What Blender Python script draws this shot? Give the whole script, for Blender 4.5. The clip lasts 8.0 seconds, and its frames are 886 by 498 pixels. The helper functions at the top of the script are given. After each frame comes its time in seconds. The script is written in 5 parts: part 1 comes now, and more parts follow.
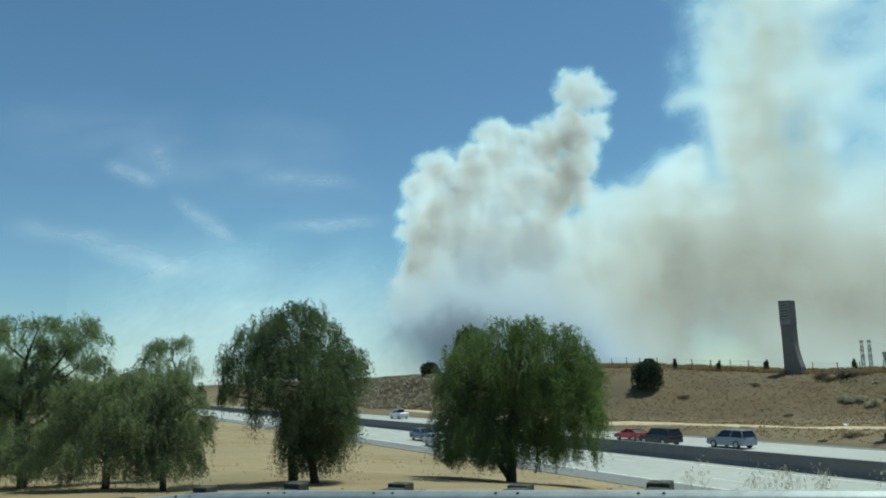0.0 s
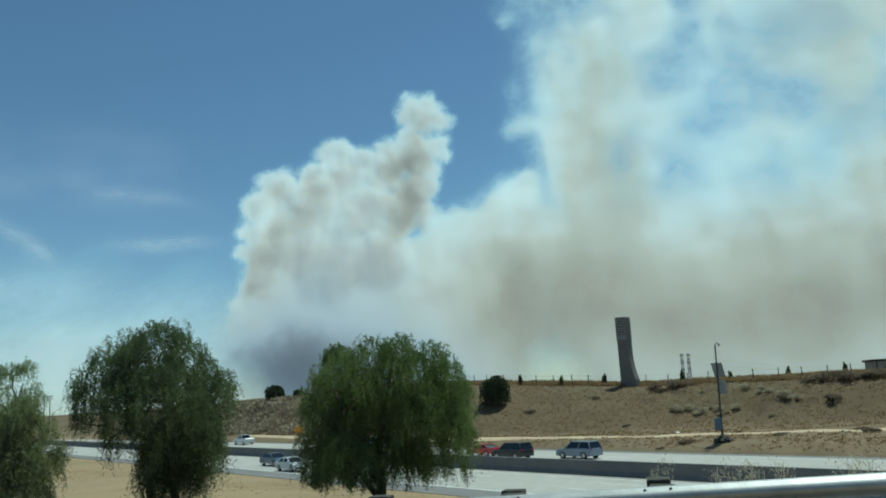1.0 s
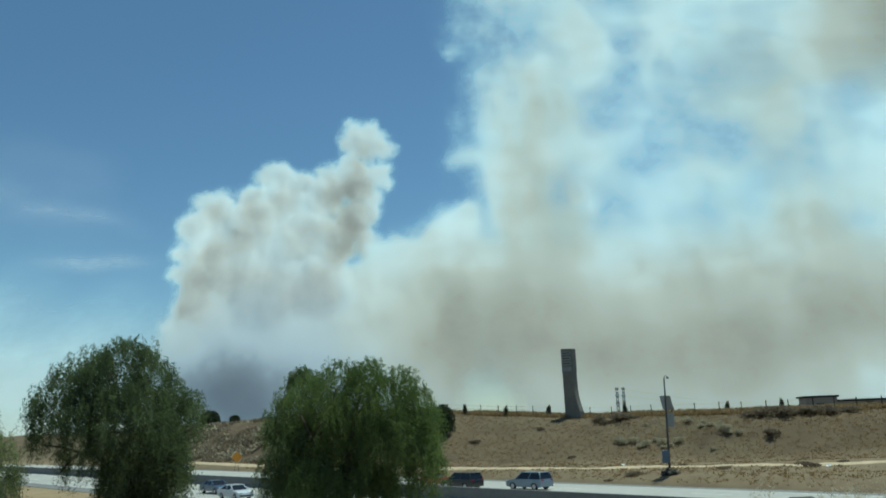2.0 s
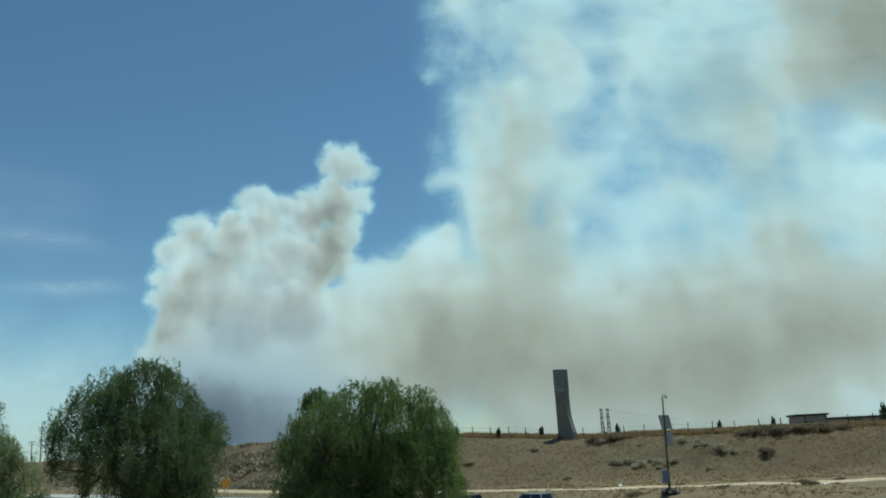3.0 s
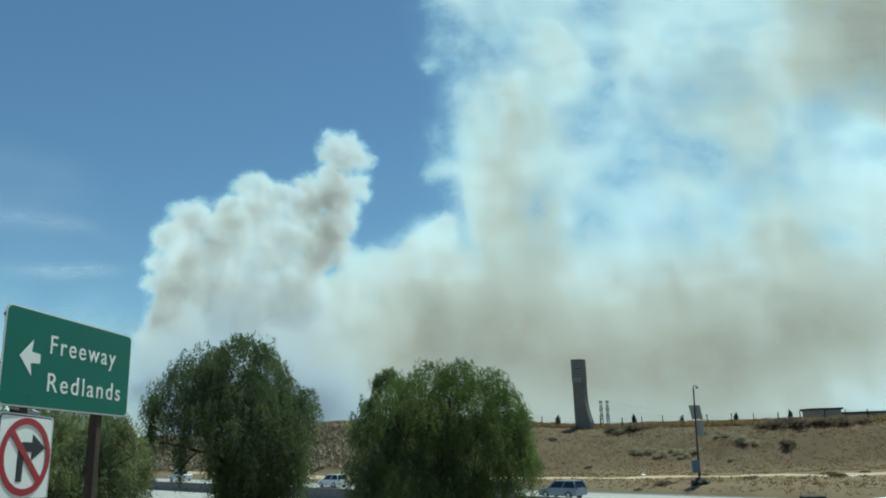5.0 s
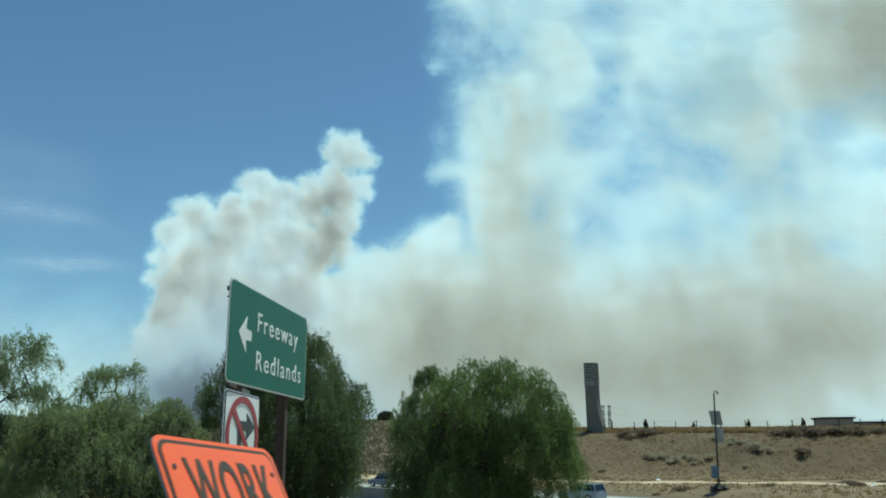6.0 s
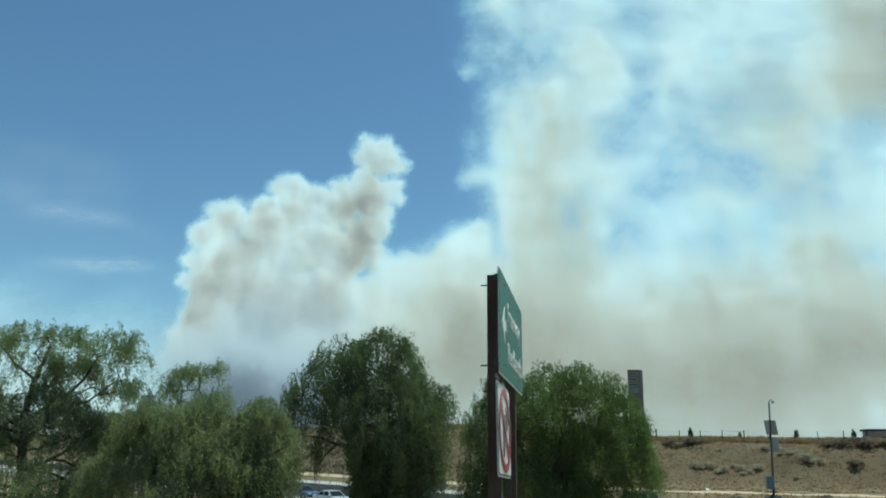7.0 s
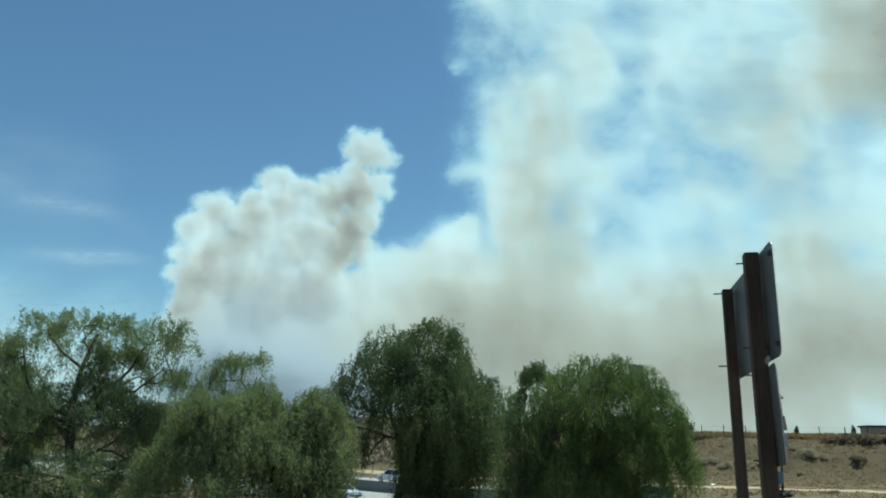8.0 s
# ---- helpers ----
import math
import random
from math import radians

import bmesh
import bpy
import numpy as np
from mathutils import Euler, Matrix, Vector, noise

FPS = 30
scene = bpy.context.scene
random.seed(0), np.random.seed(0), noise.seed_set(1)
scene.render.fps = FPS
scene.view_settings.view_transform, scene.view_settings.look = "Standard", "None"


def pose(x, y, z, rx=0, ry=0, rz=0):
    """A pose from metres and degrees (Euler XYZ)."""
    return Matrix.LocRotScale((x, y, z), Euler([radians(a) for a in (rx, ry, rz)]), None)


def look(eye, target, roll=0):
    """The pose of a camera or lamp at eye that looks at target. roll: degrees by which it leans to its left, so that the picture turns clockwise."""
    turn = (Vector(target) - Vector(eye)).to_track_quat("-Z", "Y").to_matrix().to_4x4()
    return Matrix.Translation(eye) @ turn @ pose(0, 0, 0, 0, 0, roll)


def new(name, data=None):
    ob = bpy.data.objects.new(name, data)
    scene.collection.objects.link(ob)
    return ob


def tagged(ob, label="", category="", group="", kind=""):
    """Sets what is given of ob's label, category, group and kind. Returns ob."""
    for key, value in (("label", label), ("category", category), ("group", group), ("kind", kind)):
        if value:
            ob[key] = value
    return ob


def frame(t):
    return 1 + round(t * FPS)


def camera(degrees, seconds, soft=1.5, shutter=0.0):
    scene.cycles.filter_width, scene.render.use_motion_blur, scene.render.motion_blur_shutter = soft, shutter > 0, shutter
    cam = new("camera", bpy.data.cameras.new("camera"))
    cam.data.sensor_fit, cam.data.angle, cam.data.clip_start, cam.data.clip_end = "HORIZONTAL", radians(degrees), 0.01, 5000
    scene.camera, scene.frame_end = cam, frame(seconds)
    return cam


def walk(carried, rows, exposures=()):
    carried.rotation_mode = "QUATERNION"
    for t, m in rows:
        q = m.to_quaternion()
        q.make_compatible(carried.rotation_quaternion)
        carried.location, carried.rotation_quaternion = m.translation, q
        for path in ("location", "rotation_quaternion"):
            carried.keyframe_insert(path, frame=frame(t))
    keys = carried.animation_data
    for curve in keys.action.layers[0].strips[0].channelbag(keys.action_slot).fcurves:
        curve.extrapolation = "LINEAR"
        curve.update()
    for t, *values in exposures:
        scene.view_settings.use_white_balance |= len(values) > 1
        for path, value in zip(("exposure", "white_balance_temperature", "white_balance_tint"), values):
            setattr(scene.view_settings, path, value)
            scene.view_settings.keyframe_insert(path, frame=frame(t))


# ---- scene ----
cam = camera(57.1, 8.0, soft=1.9, shutter=0.1)
PATH = [
    (0, (5.6, 0.0, 1.88), (2.193, 9.271, 3.485), -1.35),
    (0.5, (4.97, -0.1, 1.83), (2.478, 9.461, 3.384), -1.74),
    (1, (4.27, -0.1, 1.79), (2.750, 9.621, 3.57), -3.14),
    (1.5, (3.43, 0.02, 1.75), (2.402, 9.779, 3.693), -2.41),
    (3, (0.867, 0.074, 1.652), (0.377, 9.782, 4.002), -2.83),
    (3.5, (0.0, 0.0, 1.6), (-0.519, 9.693, 4.002), -2.88),
    (4, (-0.9, -0.06, 1.545), (-1.398, 9.659, 3.847), -2.16),
    (5.5, (-3.918, -0.015, 1.388), (-4.326, 9.725, 3.616), -1.60),
    (6, (-4.944, 0.099, 1.344), (-5.405, 9.832, 3.591), -0.54),
    (6.5, (-5.926, 0.155, 1.299), (-6.549, 9.871, 3.585), 0.29),
    (7, (-7.02, 0.28, 1.265), (-7.842, 9.975, 3.574), 0.49),
    (7.5, (-8.13, 0.42, 1.225), (-8.914, 10.124, 3.511), 0.57),
    (8, (-9.28, 0.562, 1.174), (-9.953, 10.283, 3.42), 0.80),
]
walk(cam, [(t, look(eye, target, roll)) for t, eye, target, roll in PATH], [(0, -0.02, 5700, -15), (0.5, -0.28, 5700, -15), (1, -0.19, 5700, -15), (1.5, -0.12, 5700, -15), (3, -0.2, 5700, -15), (4, -0.13, 5700, -15), (5.5, 0.0, 5700, -15), (8, 0.04, 5700, -15)])

# ---- daylight ----
SUN_AZ, SUN_EL = 38.0, 68.0        # degrees to the right of +y, degrees up
world = bpy.data.worlds.new("world")
scene.world = world
world.use_nodes = True
wn = world.node_tree.nodes
sky = wn.new("ShaderNodeTexSky")
sky.sky_type, sky.sun_disc = "NISHITA", False
sky.sun_elevation, sky.sun_rotation = radians(SUN_EL), radians(SUN_AZ)
sky.air_density, sky.dust_density, sky.ozone_density, sky.altitude = 1.0, 0.2, 3.0, 400
wn["Background"].inputs["Strength"].default_value = 0.09
world.node_tree.links.new(sky.outputs[0], wn["Background"].inputs["Color"])
sun_data = bpy.data.lights.new("sun", "SUN")
sun_data.energy, sun_data.angle, sun_data.color = 4.3, radians(0.53), (1.0, 0.95, 0.87)
sun = new("sun", sun_data)
sun_way = Vector((math.sin(radians(SUN_AZ)) * math.cos(radians(SUN_EL)), math.cos(radians(SUN_AZ)) * math.cos(radians(SUN_EL)), math.sin(radians(SUN_EL))))
sun.matrix_world = look(sun_way * 200, (0, 0, 0))


# ---- materials ----
class Nodes:
    """Short hand for building one node material."""

    def __init__(self, name):
        self.mat = bpy.data.materials.new(name)
        self.mat.use_nodes = True
        self.tree = self.mat.node_tree
        self.tree.nodes.clear()
        self.out = self.node("ShaderNodeOutputMaterial")

    def node(self, kind, **inputs):
        n = self.tree.nodes.new(kind)
        for key, value in inputs.items():
            self.put(n, key.replace("_", " "), value)
        return n

    def put(self, n, key, value):
        socket = n.inputs[int(key)] if key.isdigit() else n.inputs[key]
        if isinstance(value, bpy.types.NodeSocket):
            self.tree.links.new(value, socket)
        else:
            socket.default_value = value

    def coords(self, kind="Object"):
        return self.node("ShaderNodeTexCoord").outputs[kind]

    def noise(self, scale, detail=4.0, rough=0.55, vector=None):
        n = self.node("ShaderNodeTexNoise", Scale=scale, Detail=detail, Roughness=rough, Vector=vector or self.coords())
        return n.outputs["Fac"]

    def ramp(self, fac, stops):
        n = self.node("ShaderNodeValToRGB", Fac=fac)
        e = n.color_ramp.elements
        while len(e) < len(stops):
            e.new(0.5)
        for k, (at, col) in enumerate(stops):
            e[k].position, e[k].color = at, (*col, 1) if len(col) == 3 else col
        return n.outputs["Color"]

    def mix(self, fac, a, b, blend="MIX"):
        n = self.tree.nodes.new("ShaderNodeMix")
        n.data_type, n.blend_type = "RGBA", blend
        for socket, value in ((n.inputs[0], fac), (n.inputs[6], a), (n.inputs[7], b)):
            if isinstance(value, bpy.types.NodeSocket):
                self.tree.links.new(value, socket)
            else:
                socket.default_value = value if not isinstance(value, tuple) or len(value) == 4 else (*value, 1)
        return n.outputs[2]

    def maths(self, op, a, b=0.0, clamp=False):
        n = self.tree.nodes.new("ShaderNodeMath")
        n.operation, n.use_clamp = op, clamp
        self.put(n, "0", a), self.put(n, "1", b)
        return n.outputs[0]

    def bump(self, height, strength=0.4, distance=0.02):
        return self.node("ShaderNodeBump", Height=height, Strength=strength, Distance=distance).outputs[0]

    def attr(self, name):
        n = self.node("ShaderNodeAttribute")
        n.attribute_name = name
        return n.outputs["Fac"]

    def surface(self, shader):
        self.tree.links.new(shader, self.out.inputs["Surface"])
        return self.mat

    def principled(self, colour, rough=0.6, metal=0.0, normal=None, **more):
        n = self.node("ShaderNodeBsdfPrincipled", Roughness=rough, Metallic=metal, **more)
        self.put(n, "Base Color", colour if isinstance(colour, bpy.types.NodeSocket) else (*colour, 1))
        if normal:
            self.put(n, "Normal", normal)
        return self.surface(n.outputs[0])


def plain(name, colour, rough=0.6, metal=0.0, vary=0.12, scale=6.0, bump=0.15, dist=0.01):
    """A surface of one colour with two scales of variation, fine relief and uneven gloss."""
    m = Nodes(name)
    a, b = m.noise(scale), m.noise(scale * 9, 5, 0.6)
    tone = m.maths("ADD", m.maths("MULTIPLY", a, 0.6), m.maths("MULTIPLY", b, 0.4))
    dark = tuple(c * (1 - 2.2 * vary) for c in colour)
    light = tuple(min(1, c * (1 + 2.2 * vary)) for c in colour)
    col = m.ramp(tone, [(0.3, dark), (0.7, light)])
    return m.principled(col, m.maths("ADD", m.maths("MULTIPLY", b, 0.2), rough - 0.1, True), metal, m.bump(b, bump, dist))


def ground_material():
    m = Nodes("dry_ground")
    straw = m.attr("straw")
    big, mid, fine = m.noise(0.11, 4), m.noise(0.42, 7, 0.68), m.noise(4.5, 6, 0.7)
    soil = m.ramp(mid, [(0.3, (0.053, 0.033, 0.0135)), (0.5, (0.086, 0.055, 0.023)), (0.72, (0.128, 0.083, 0.035))])
    hay = m.ramp(mid, [(0.28, (0.20, 0.142, 0.070)), (0.5, (0.315, 0.230, 0.118)), (0.75, (0.41, 0.312, 0.172))])
    tufts = m.ramp(m.noise(0.3, 6, 0.62), [(0.42, (0, 0, 0)), (0.58, (0.75, 0.75, 0.75))])
    hay = m.mix(tufts, hay, m.ramp(mid, [(0.3, (0.20, 0.125, 0.05)), (0.7, (0.33, 0.22, 0.10))]))
    col = m.mix(straw, soil, hay)
    green = m.ramp(m.maths("ADD", m.maths("MULTIPLY", big, 0.6), m.maths("MULTIPLY", mid, 0.4)), [(0.46, (0, 0, 0)), (0.60, (0.6, 0.6, 0.6))])
    col = m.mix(green, col, (0.112, 0.095, 0.045))
    worn = m.ramp(m.noise(0.055, 5, 0.6), [(0.40, (0.0, 0.0, 0.0)), (0.62, (0.55, 0.55, 0.55))])
    col = m.mix(worn, col, m.mix(straw, (0.136, 0.088, 0.040), (0.365, 0.272, 0.148)))
    col = m.mix(m.ramp(fine, [(0.35, (0.22, 0.22, 0.22)), (0.6, (0, 0, 0))]), col, (0.10, 0.075, 0.045))
    height = m.maths("ADD", m.maths("MULTIPLY", fine, 0.5), mid)
    return m.principled(col, 0.95, 0.0, m.bump(height, 0.5, 0.14))


def concrete_material(name, a, b):
    m = Nodes(name)
    big, mid, fine = m.noise(0.12, 4), m.noise(1.3, 5), m.noise(20, 4, 0.7)
    col = m.ramp(m.maths("ADD", m.maths("MULTIPLY", big, 0.5), m.maths("MULTIPLY", mid, 0.5)), [(0.35, a), (0.65, b)])
    col = m.mix(0.25, col, m.ramp(fine, [(0.3, (0.2, 0.2, 0.19)), (0.7, (0.6, 0.58, 0.55))]), "OVERLAY")
    return m.principled(col, 0.85, 0.0, m.bump(fine, 0.3, 0.01))


def leaf_material(name, dark, light, translucent=0.35, tint=(1.25, 1.35, 0.7)):
    m = Nodes(name)
    island = m.node("ShaderNodeNewGeometry").outputs["Random Per Island"]
    # lit tufts and shaded hollows of foliage, painted as random clump tones
    clump_shade = m.noise(0.9, 3)
    fac = m.maths("ADD", m.maths("MULTIPLY", island, 0.2), m.maths("MULTIPLY", clump_shade, 0.8))
    col = m.ramp(fac, [(0.30, dark), (0.68, light)])
    shine = m.node("ShaderNodeBsdfPrincipled", Roughness=0.75)
    m.put(shine, "Specular IOR Level", 0.2)
    m.put(shine, "Base Color", col)
    trans = m.node("ShaderNodeBsdfTranslucent")
    m.put(trans, "Color", m.mix(1.0, col, tint, "MULTIPLY"))
    mix = m.node("ShaderNodeMixShader", Fac=translucent)
    m.put(mix, "1", shine.outputs[0]), m.put(mix, "2", trans.outputs[0])
    return m.surface(mix.outputs[0])


def bark_material(name, dark, light):
    m = Nodes(name)
    stretch = m.node("ShaderNodeMapping", Vector=m.coords(), Scale=(9, 9, 1.6)).outputs[0]
    n, f = m.noise(1.0, 6, 0.65, stretch), m.noise(30, 4)
    return m.principled(m.ramp(n, [(0.3, dark), (0.7, light)]), 0.9, 0.0, m.bump(m.maths("ADD", n, m.maths("MULTIPLY", f, 0.3)), 0.8, 0.03))


def smoke_material(name, thick_alpha=1.0):
    """Drifting smoke: thin where the density is low, paler when thin, browner where sooty smoke and painted shade are
    heavy.
    """
    m = Nodes(name)
    density, soot_shade, low, solid = m.attr("thickness"), m.attr("soot_shade"), m.attr("low"), m.attr("solid")
    cool = m.attr("cool")
    fine = m.noise(0.0042, 5, 0.5)
    alpha = m.maths("ADD", density, m.maths("MULTIPLY", m.maths("SUBTRACT", fine, 0.5), m.maths("MULTIPLY", m.maths("MULTIPLY", density, m.maths("SUBTRACT", 1.0, density)), 2.1)), True)
    alpha = m.maths("MULTIPLY", m.ramp(alpha, [(0.0, (0, 0, 0)), (0.12, (0.05, 0.05, 0.05)), (0.5, (0.52, 0.52, 0.52)), (0.82, (1, 1, 1))]), thick_alpha, True)
    # brown smoke and the painted shade of its billows share this one tone
    s = m.maths("ADD", soot_shade, m.maths("MULTIPLY", m.maths("SUBTRACT", m.noise(0.010, 6, 0.6), 0.5), 0.30), True)
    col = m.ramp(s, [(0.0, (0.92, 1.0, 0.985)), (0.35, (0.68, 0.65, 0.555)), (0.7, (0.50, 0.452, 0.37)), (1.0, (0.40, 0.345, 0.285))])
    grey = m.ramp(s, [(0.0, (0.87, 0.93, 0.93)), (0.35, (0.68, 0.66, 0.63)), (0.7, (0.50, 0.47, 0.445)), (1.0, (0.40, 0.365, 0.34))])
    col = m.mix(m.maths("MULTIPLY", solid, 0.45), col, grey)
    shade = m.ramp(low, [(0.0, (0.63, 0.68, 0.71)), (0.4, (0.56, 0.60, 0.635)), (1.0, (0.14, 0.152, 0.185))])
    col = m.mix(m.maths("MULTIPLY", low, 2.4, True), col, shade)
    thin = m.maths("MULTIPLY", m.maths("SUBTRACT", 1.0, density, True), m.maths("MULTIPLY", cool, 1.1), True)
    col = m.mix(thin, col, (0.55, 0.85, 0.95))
    through_col = m.mix(m.maths("MULTIPLY", solid, 0.5), col, (0.0, 0.0, 0.0))
    dif = m.node("ShaderNodeBsdfDiffuse", Color=col)
    tra = m.node("ShaderNodeBsdfTranslucent", Color=through_col)
    both = m.node("ShaderNodeAddShader")
    m.put(both, "0", dif.outputs[0]), m.put(both, "1", tra.outputs[0])
    clear = m.node("ShaderNodeBsdfTransparent")
    mix = m.node("ShaderNodeMixShader", Fac=alpha)
    m.put(mix, "1", clear.outputs[0]), m.put(mix, "2", both.outputs[0])
    return m.surface(mix.outputs[0])


GROUND = ground_material()
TRACK = plain("pale_sand", (0.47, 0.36, 0.225), 0.95, 0, 0.12, 0.8, 0.5, 0.03)
ROAD = concrete_material("worn_concrete", (0.34, 0.324, 0.288), (0.44, 0.424, 0.38))
ASPHALT = concrete_material("grey_asphalt", (0.15, 0.145, 0.135), (0.21, 0.20, 0.19))
BARRIER = concrete_material("stained_concrete", (0.14, 0.135, 0.13), (0.20, 0.195, 0.185))
PAINT = plain("road_paint", (0.72, 0.71, 0.66), 0.7, 0, 0.1, 3.0)
BARK = bark_material("dark_bark", (0.035, 0.027, 0.02), (0.11, 0.085, 0.06))
LEAF_GREY = leaf_material("grey_green_leaf", (0.056, 0.074, 0.046), (0.150, 0.182, 0.112), 0.46)
LEAF_GREEN = leaf_material("green_leaf", (0.066, 0.095, 0.046), (0.190, 0.236, 0.108), 0.46)
LEAF_OLIVE = leaf_material("olive_leaf", (0.120, 0.148, 0.098), (0.280, 0.315, 0.210), 0.5)
LEAF_SAGE = leaf_material("sage_green_leaf", (0.082, 0.106, 0.066), (0.205, 0.240, 0.150), 0.48)
LEAF_DARK = leaf_material("dark_leaf", (0.032, 0.041, 0.027), (0.086, 0.102, 0.064), 0.3)
LEAF_LIME = leaf_material("yellow_green_leaf", (0.112, 0.130, 0.082), (0.290, 0.318, 0.202), 0.48)
SCRUB_PALE = leaf_material("pale_scrub", (0.36, 0.335, 0.25), (0.58, 0.54, 0.42), 0.55, (1.15, 1.08, 0.95))
SCRUB_DARK = leaf_material("brown_scrub", (0.155, 0.128, 0.095), (0.25, 0.207, 0.155), 0.5, (1.15, 1.08, 0.95))
SCRUB_GREY = leaf_material("grey_scrub", (0.185, 0.130, 0.062), (0.30, 0.215, 0.108), 0.45, (1.15, 1.08, 0.95))
WEED = leaf_material("bleached_weed", (0.42, 0.38, 0.29), (0.66, 0.61, 0.49), 0.4, (1.1, 1.08, 1.0))
STRAW = leaf_material("straw", (0.22, 0.16, 0.085), (0.46, 0.35, 0.20), 0.3, (1.15, 1.08, 0.95))
GALV = plain("galvanised_steel", (0.36, 0.37, 0.36), 0.5, 0.5, 0.12, 5.0, 0.12)
TIMBER = bark_material("weathered_timber", (0.028, 0.026, 0.020), (0.075, 0.068, 0.050))
REDWOOD = bark_material("red_brown_timber", (0.034, 0.023, 0.017), (0.088, 0.060, 0.044))
SIGN_GREEN = plain("sign_green", (0.0, 0.118, 0.076), 0.5, 0, 0.06, 2.0, 0.03)
SIGN_WHITE = plain("sign_white", (0.80, 0.80, 0.77), 0.32, 0, 0.04, 3.0, 0.03)
SIGN_RED = plain("sign_red", (0.31, 0.010, 0.024), 0.32, 0, 0.06, 3.0, 0.03)
BOARD = plain("weathered_board", (0.26, 0.255, 0.245), 0.6, 0, 0.15, 3.0, 0.05)
SIGN_BLACK = plain("sign_black", (0.013, 0.014, 0.018), 0.32, 0, 0.08, 3.0, 0.03)
# black ink with the orange sheet's reflected tint mixed into its colour
SIGN_INK = plain("orange_tinted_ink", (0.058, 0.040, 0.022), 0.5, 0, 0.12, 5.0, 0.03)
SIGN_ORANGE = plain("sign_orange", (0.95, 0.135, 0.042), 0.32, 0, 0.05, 4.0, 0.03)
SIGN_AMBER = plain("sign_amber", (0.74, 0.30, 0.02), 0.4, 0, 0.06, 4.0, 0.03)
ALU = plain("dull_aluminium", (0.30, 0.31, 0.32), 0.5, 0.6, 0.08, 4.0)
SHEET = plain("weathered_sheet", (0.115, 0.115, 0.118), 0.6, 0.3, 0.2, 3.0)
STEEL = plain("dark_steel", (0.06, 0.06, 0.062), 0.5, 0.5, 0.1, 5.0)
STONE = concrete_material("pylon_concrete", (0.17, 0.152, 0.13), (0.24, 0.217, 0.187))
STUCCO = concrete_material("tan_stucco", (0.33, 0.27, 0.22), (0.40, 0.335, 0.275))
ROOF = plain("dark_roof", (0.045, 0.043, 0.042), 0.8, 0, 0.1, 1.0)
PANEL = plain("solar_glass", (0.24, 0.25, 0.26), 0.3, 0.2, 0.05, 3.0)
BLUEBOX = plain("blue_grey_steel", (0.13, 0.17, 0.22), 0.5, 0.2, 0.08, 3.0)
RUBBER = plain("rubber", (0.018, 0.018, 0.018), 0.8)
GLASS = plain("tinted_glass", (0.012, 0.014, 0.017), 0.08, 0, 0.05, 2.0, 0.0)
CHROME = plain("wheel_alloy", (0.42, 0.42, 0.43), 0.3, 0.9, 0.05, 4.0, 0.02)
LAMP = plain("lamp_lens", (0.62, 0.62, 0.60), 0.2, 0, 0.03, 4.0, 0.0)
TAIL = plain("red_lens", (0.35, 0.01, 0.01), 0.25, 0, 0.05, 4.0, 0.0)


# ---- building blocks ----
def thing(name, m, label, category, group="", kind=""):
    ob = new(name)
    ob.empty_display_size = 0.2
    ob.matrix_world = m
    return tagged(ob, label, category, group, kind)


def part(name, data, material, parent=None, label=""):
    """Links a bmesh (or a mesh) as one mesh object under a thing or a part."""
    if isinstance(data, bmesh.types.BMesh):
        mesh = bpy.data.meshes.new(name)
        bmesh.ops.recalc_face_normals(data, faces=data.faces)
        data.to_mesh(mesh)
        data.free()
    else:
        mesh = data
    mesh.materials.clear()
    mesh.materials.append(material)
    ob = new(name, mesh)
    if parent:
        ob.parent = parent
    return tagged(ob, label)


def arrays(name, verts, faces, smooth=False, **attributes):
    """A mesh from arrays of places and of equal-sided faces."""
    verts, faces = np.asarray(verts, np.float32), np.asarray(faces, np.int32)
    mesh = bpy.data.meshes.new(name)
    mesh.vertices.add(len(verts))
    mesh.vertices.foreach_set("co", verts.ravel())
    k = faces.shape[1]
    mesh.loops.add(faces.size)
    mesh.loops.foreach_set("vertex_index", faces.ravel())
    mesh.polygons.add(len(faces))
    mesh.polygons.foreach_set("loop_start", np.arange(len(faces), dtype=np.int32) * k)
    mesh.polygons.foreach_set("use_smooth", np.full(len(faces), smooth))
    for key, values in attributes.items():
        mesh.attributes.new(key, "FLOAT", "POINT").data.foreach_set("value", np.asarray(values, np.float32))
    mesh.update(calc_edges=True)
    return mesh


def box(sx, sy, sz, at=(0, 0, 0), bevel=0.0, bm=None, turn=None):
    """A block centred on at, its edges rounded."""
    own = bmesh.new()
    bmesh.ops.create_cube(own, size=1)
    bmesh.ops.scale(own, vec=(sx, sy, sz), verts=own.verts)
    if bevel:
        bmesh.ops.bevel(own, geom=own.edges[:], offset=bevel, segments=2, affect="EDGES", profile=0.5)
    m = Matrix.Translation(at) @ (turn or Matrix())
    bmesh.ops.transform(own, matrix=m, verts=own.verts)
    if bm is None:
        return own
    tmp = bpy.data.meshes.new("tmp")
    own.to_mesh(tmp)
    own.free()
    bm.from_mesh(tmp)
    bpy.data.meshes.remove(tmp)
    return bm


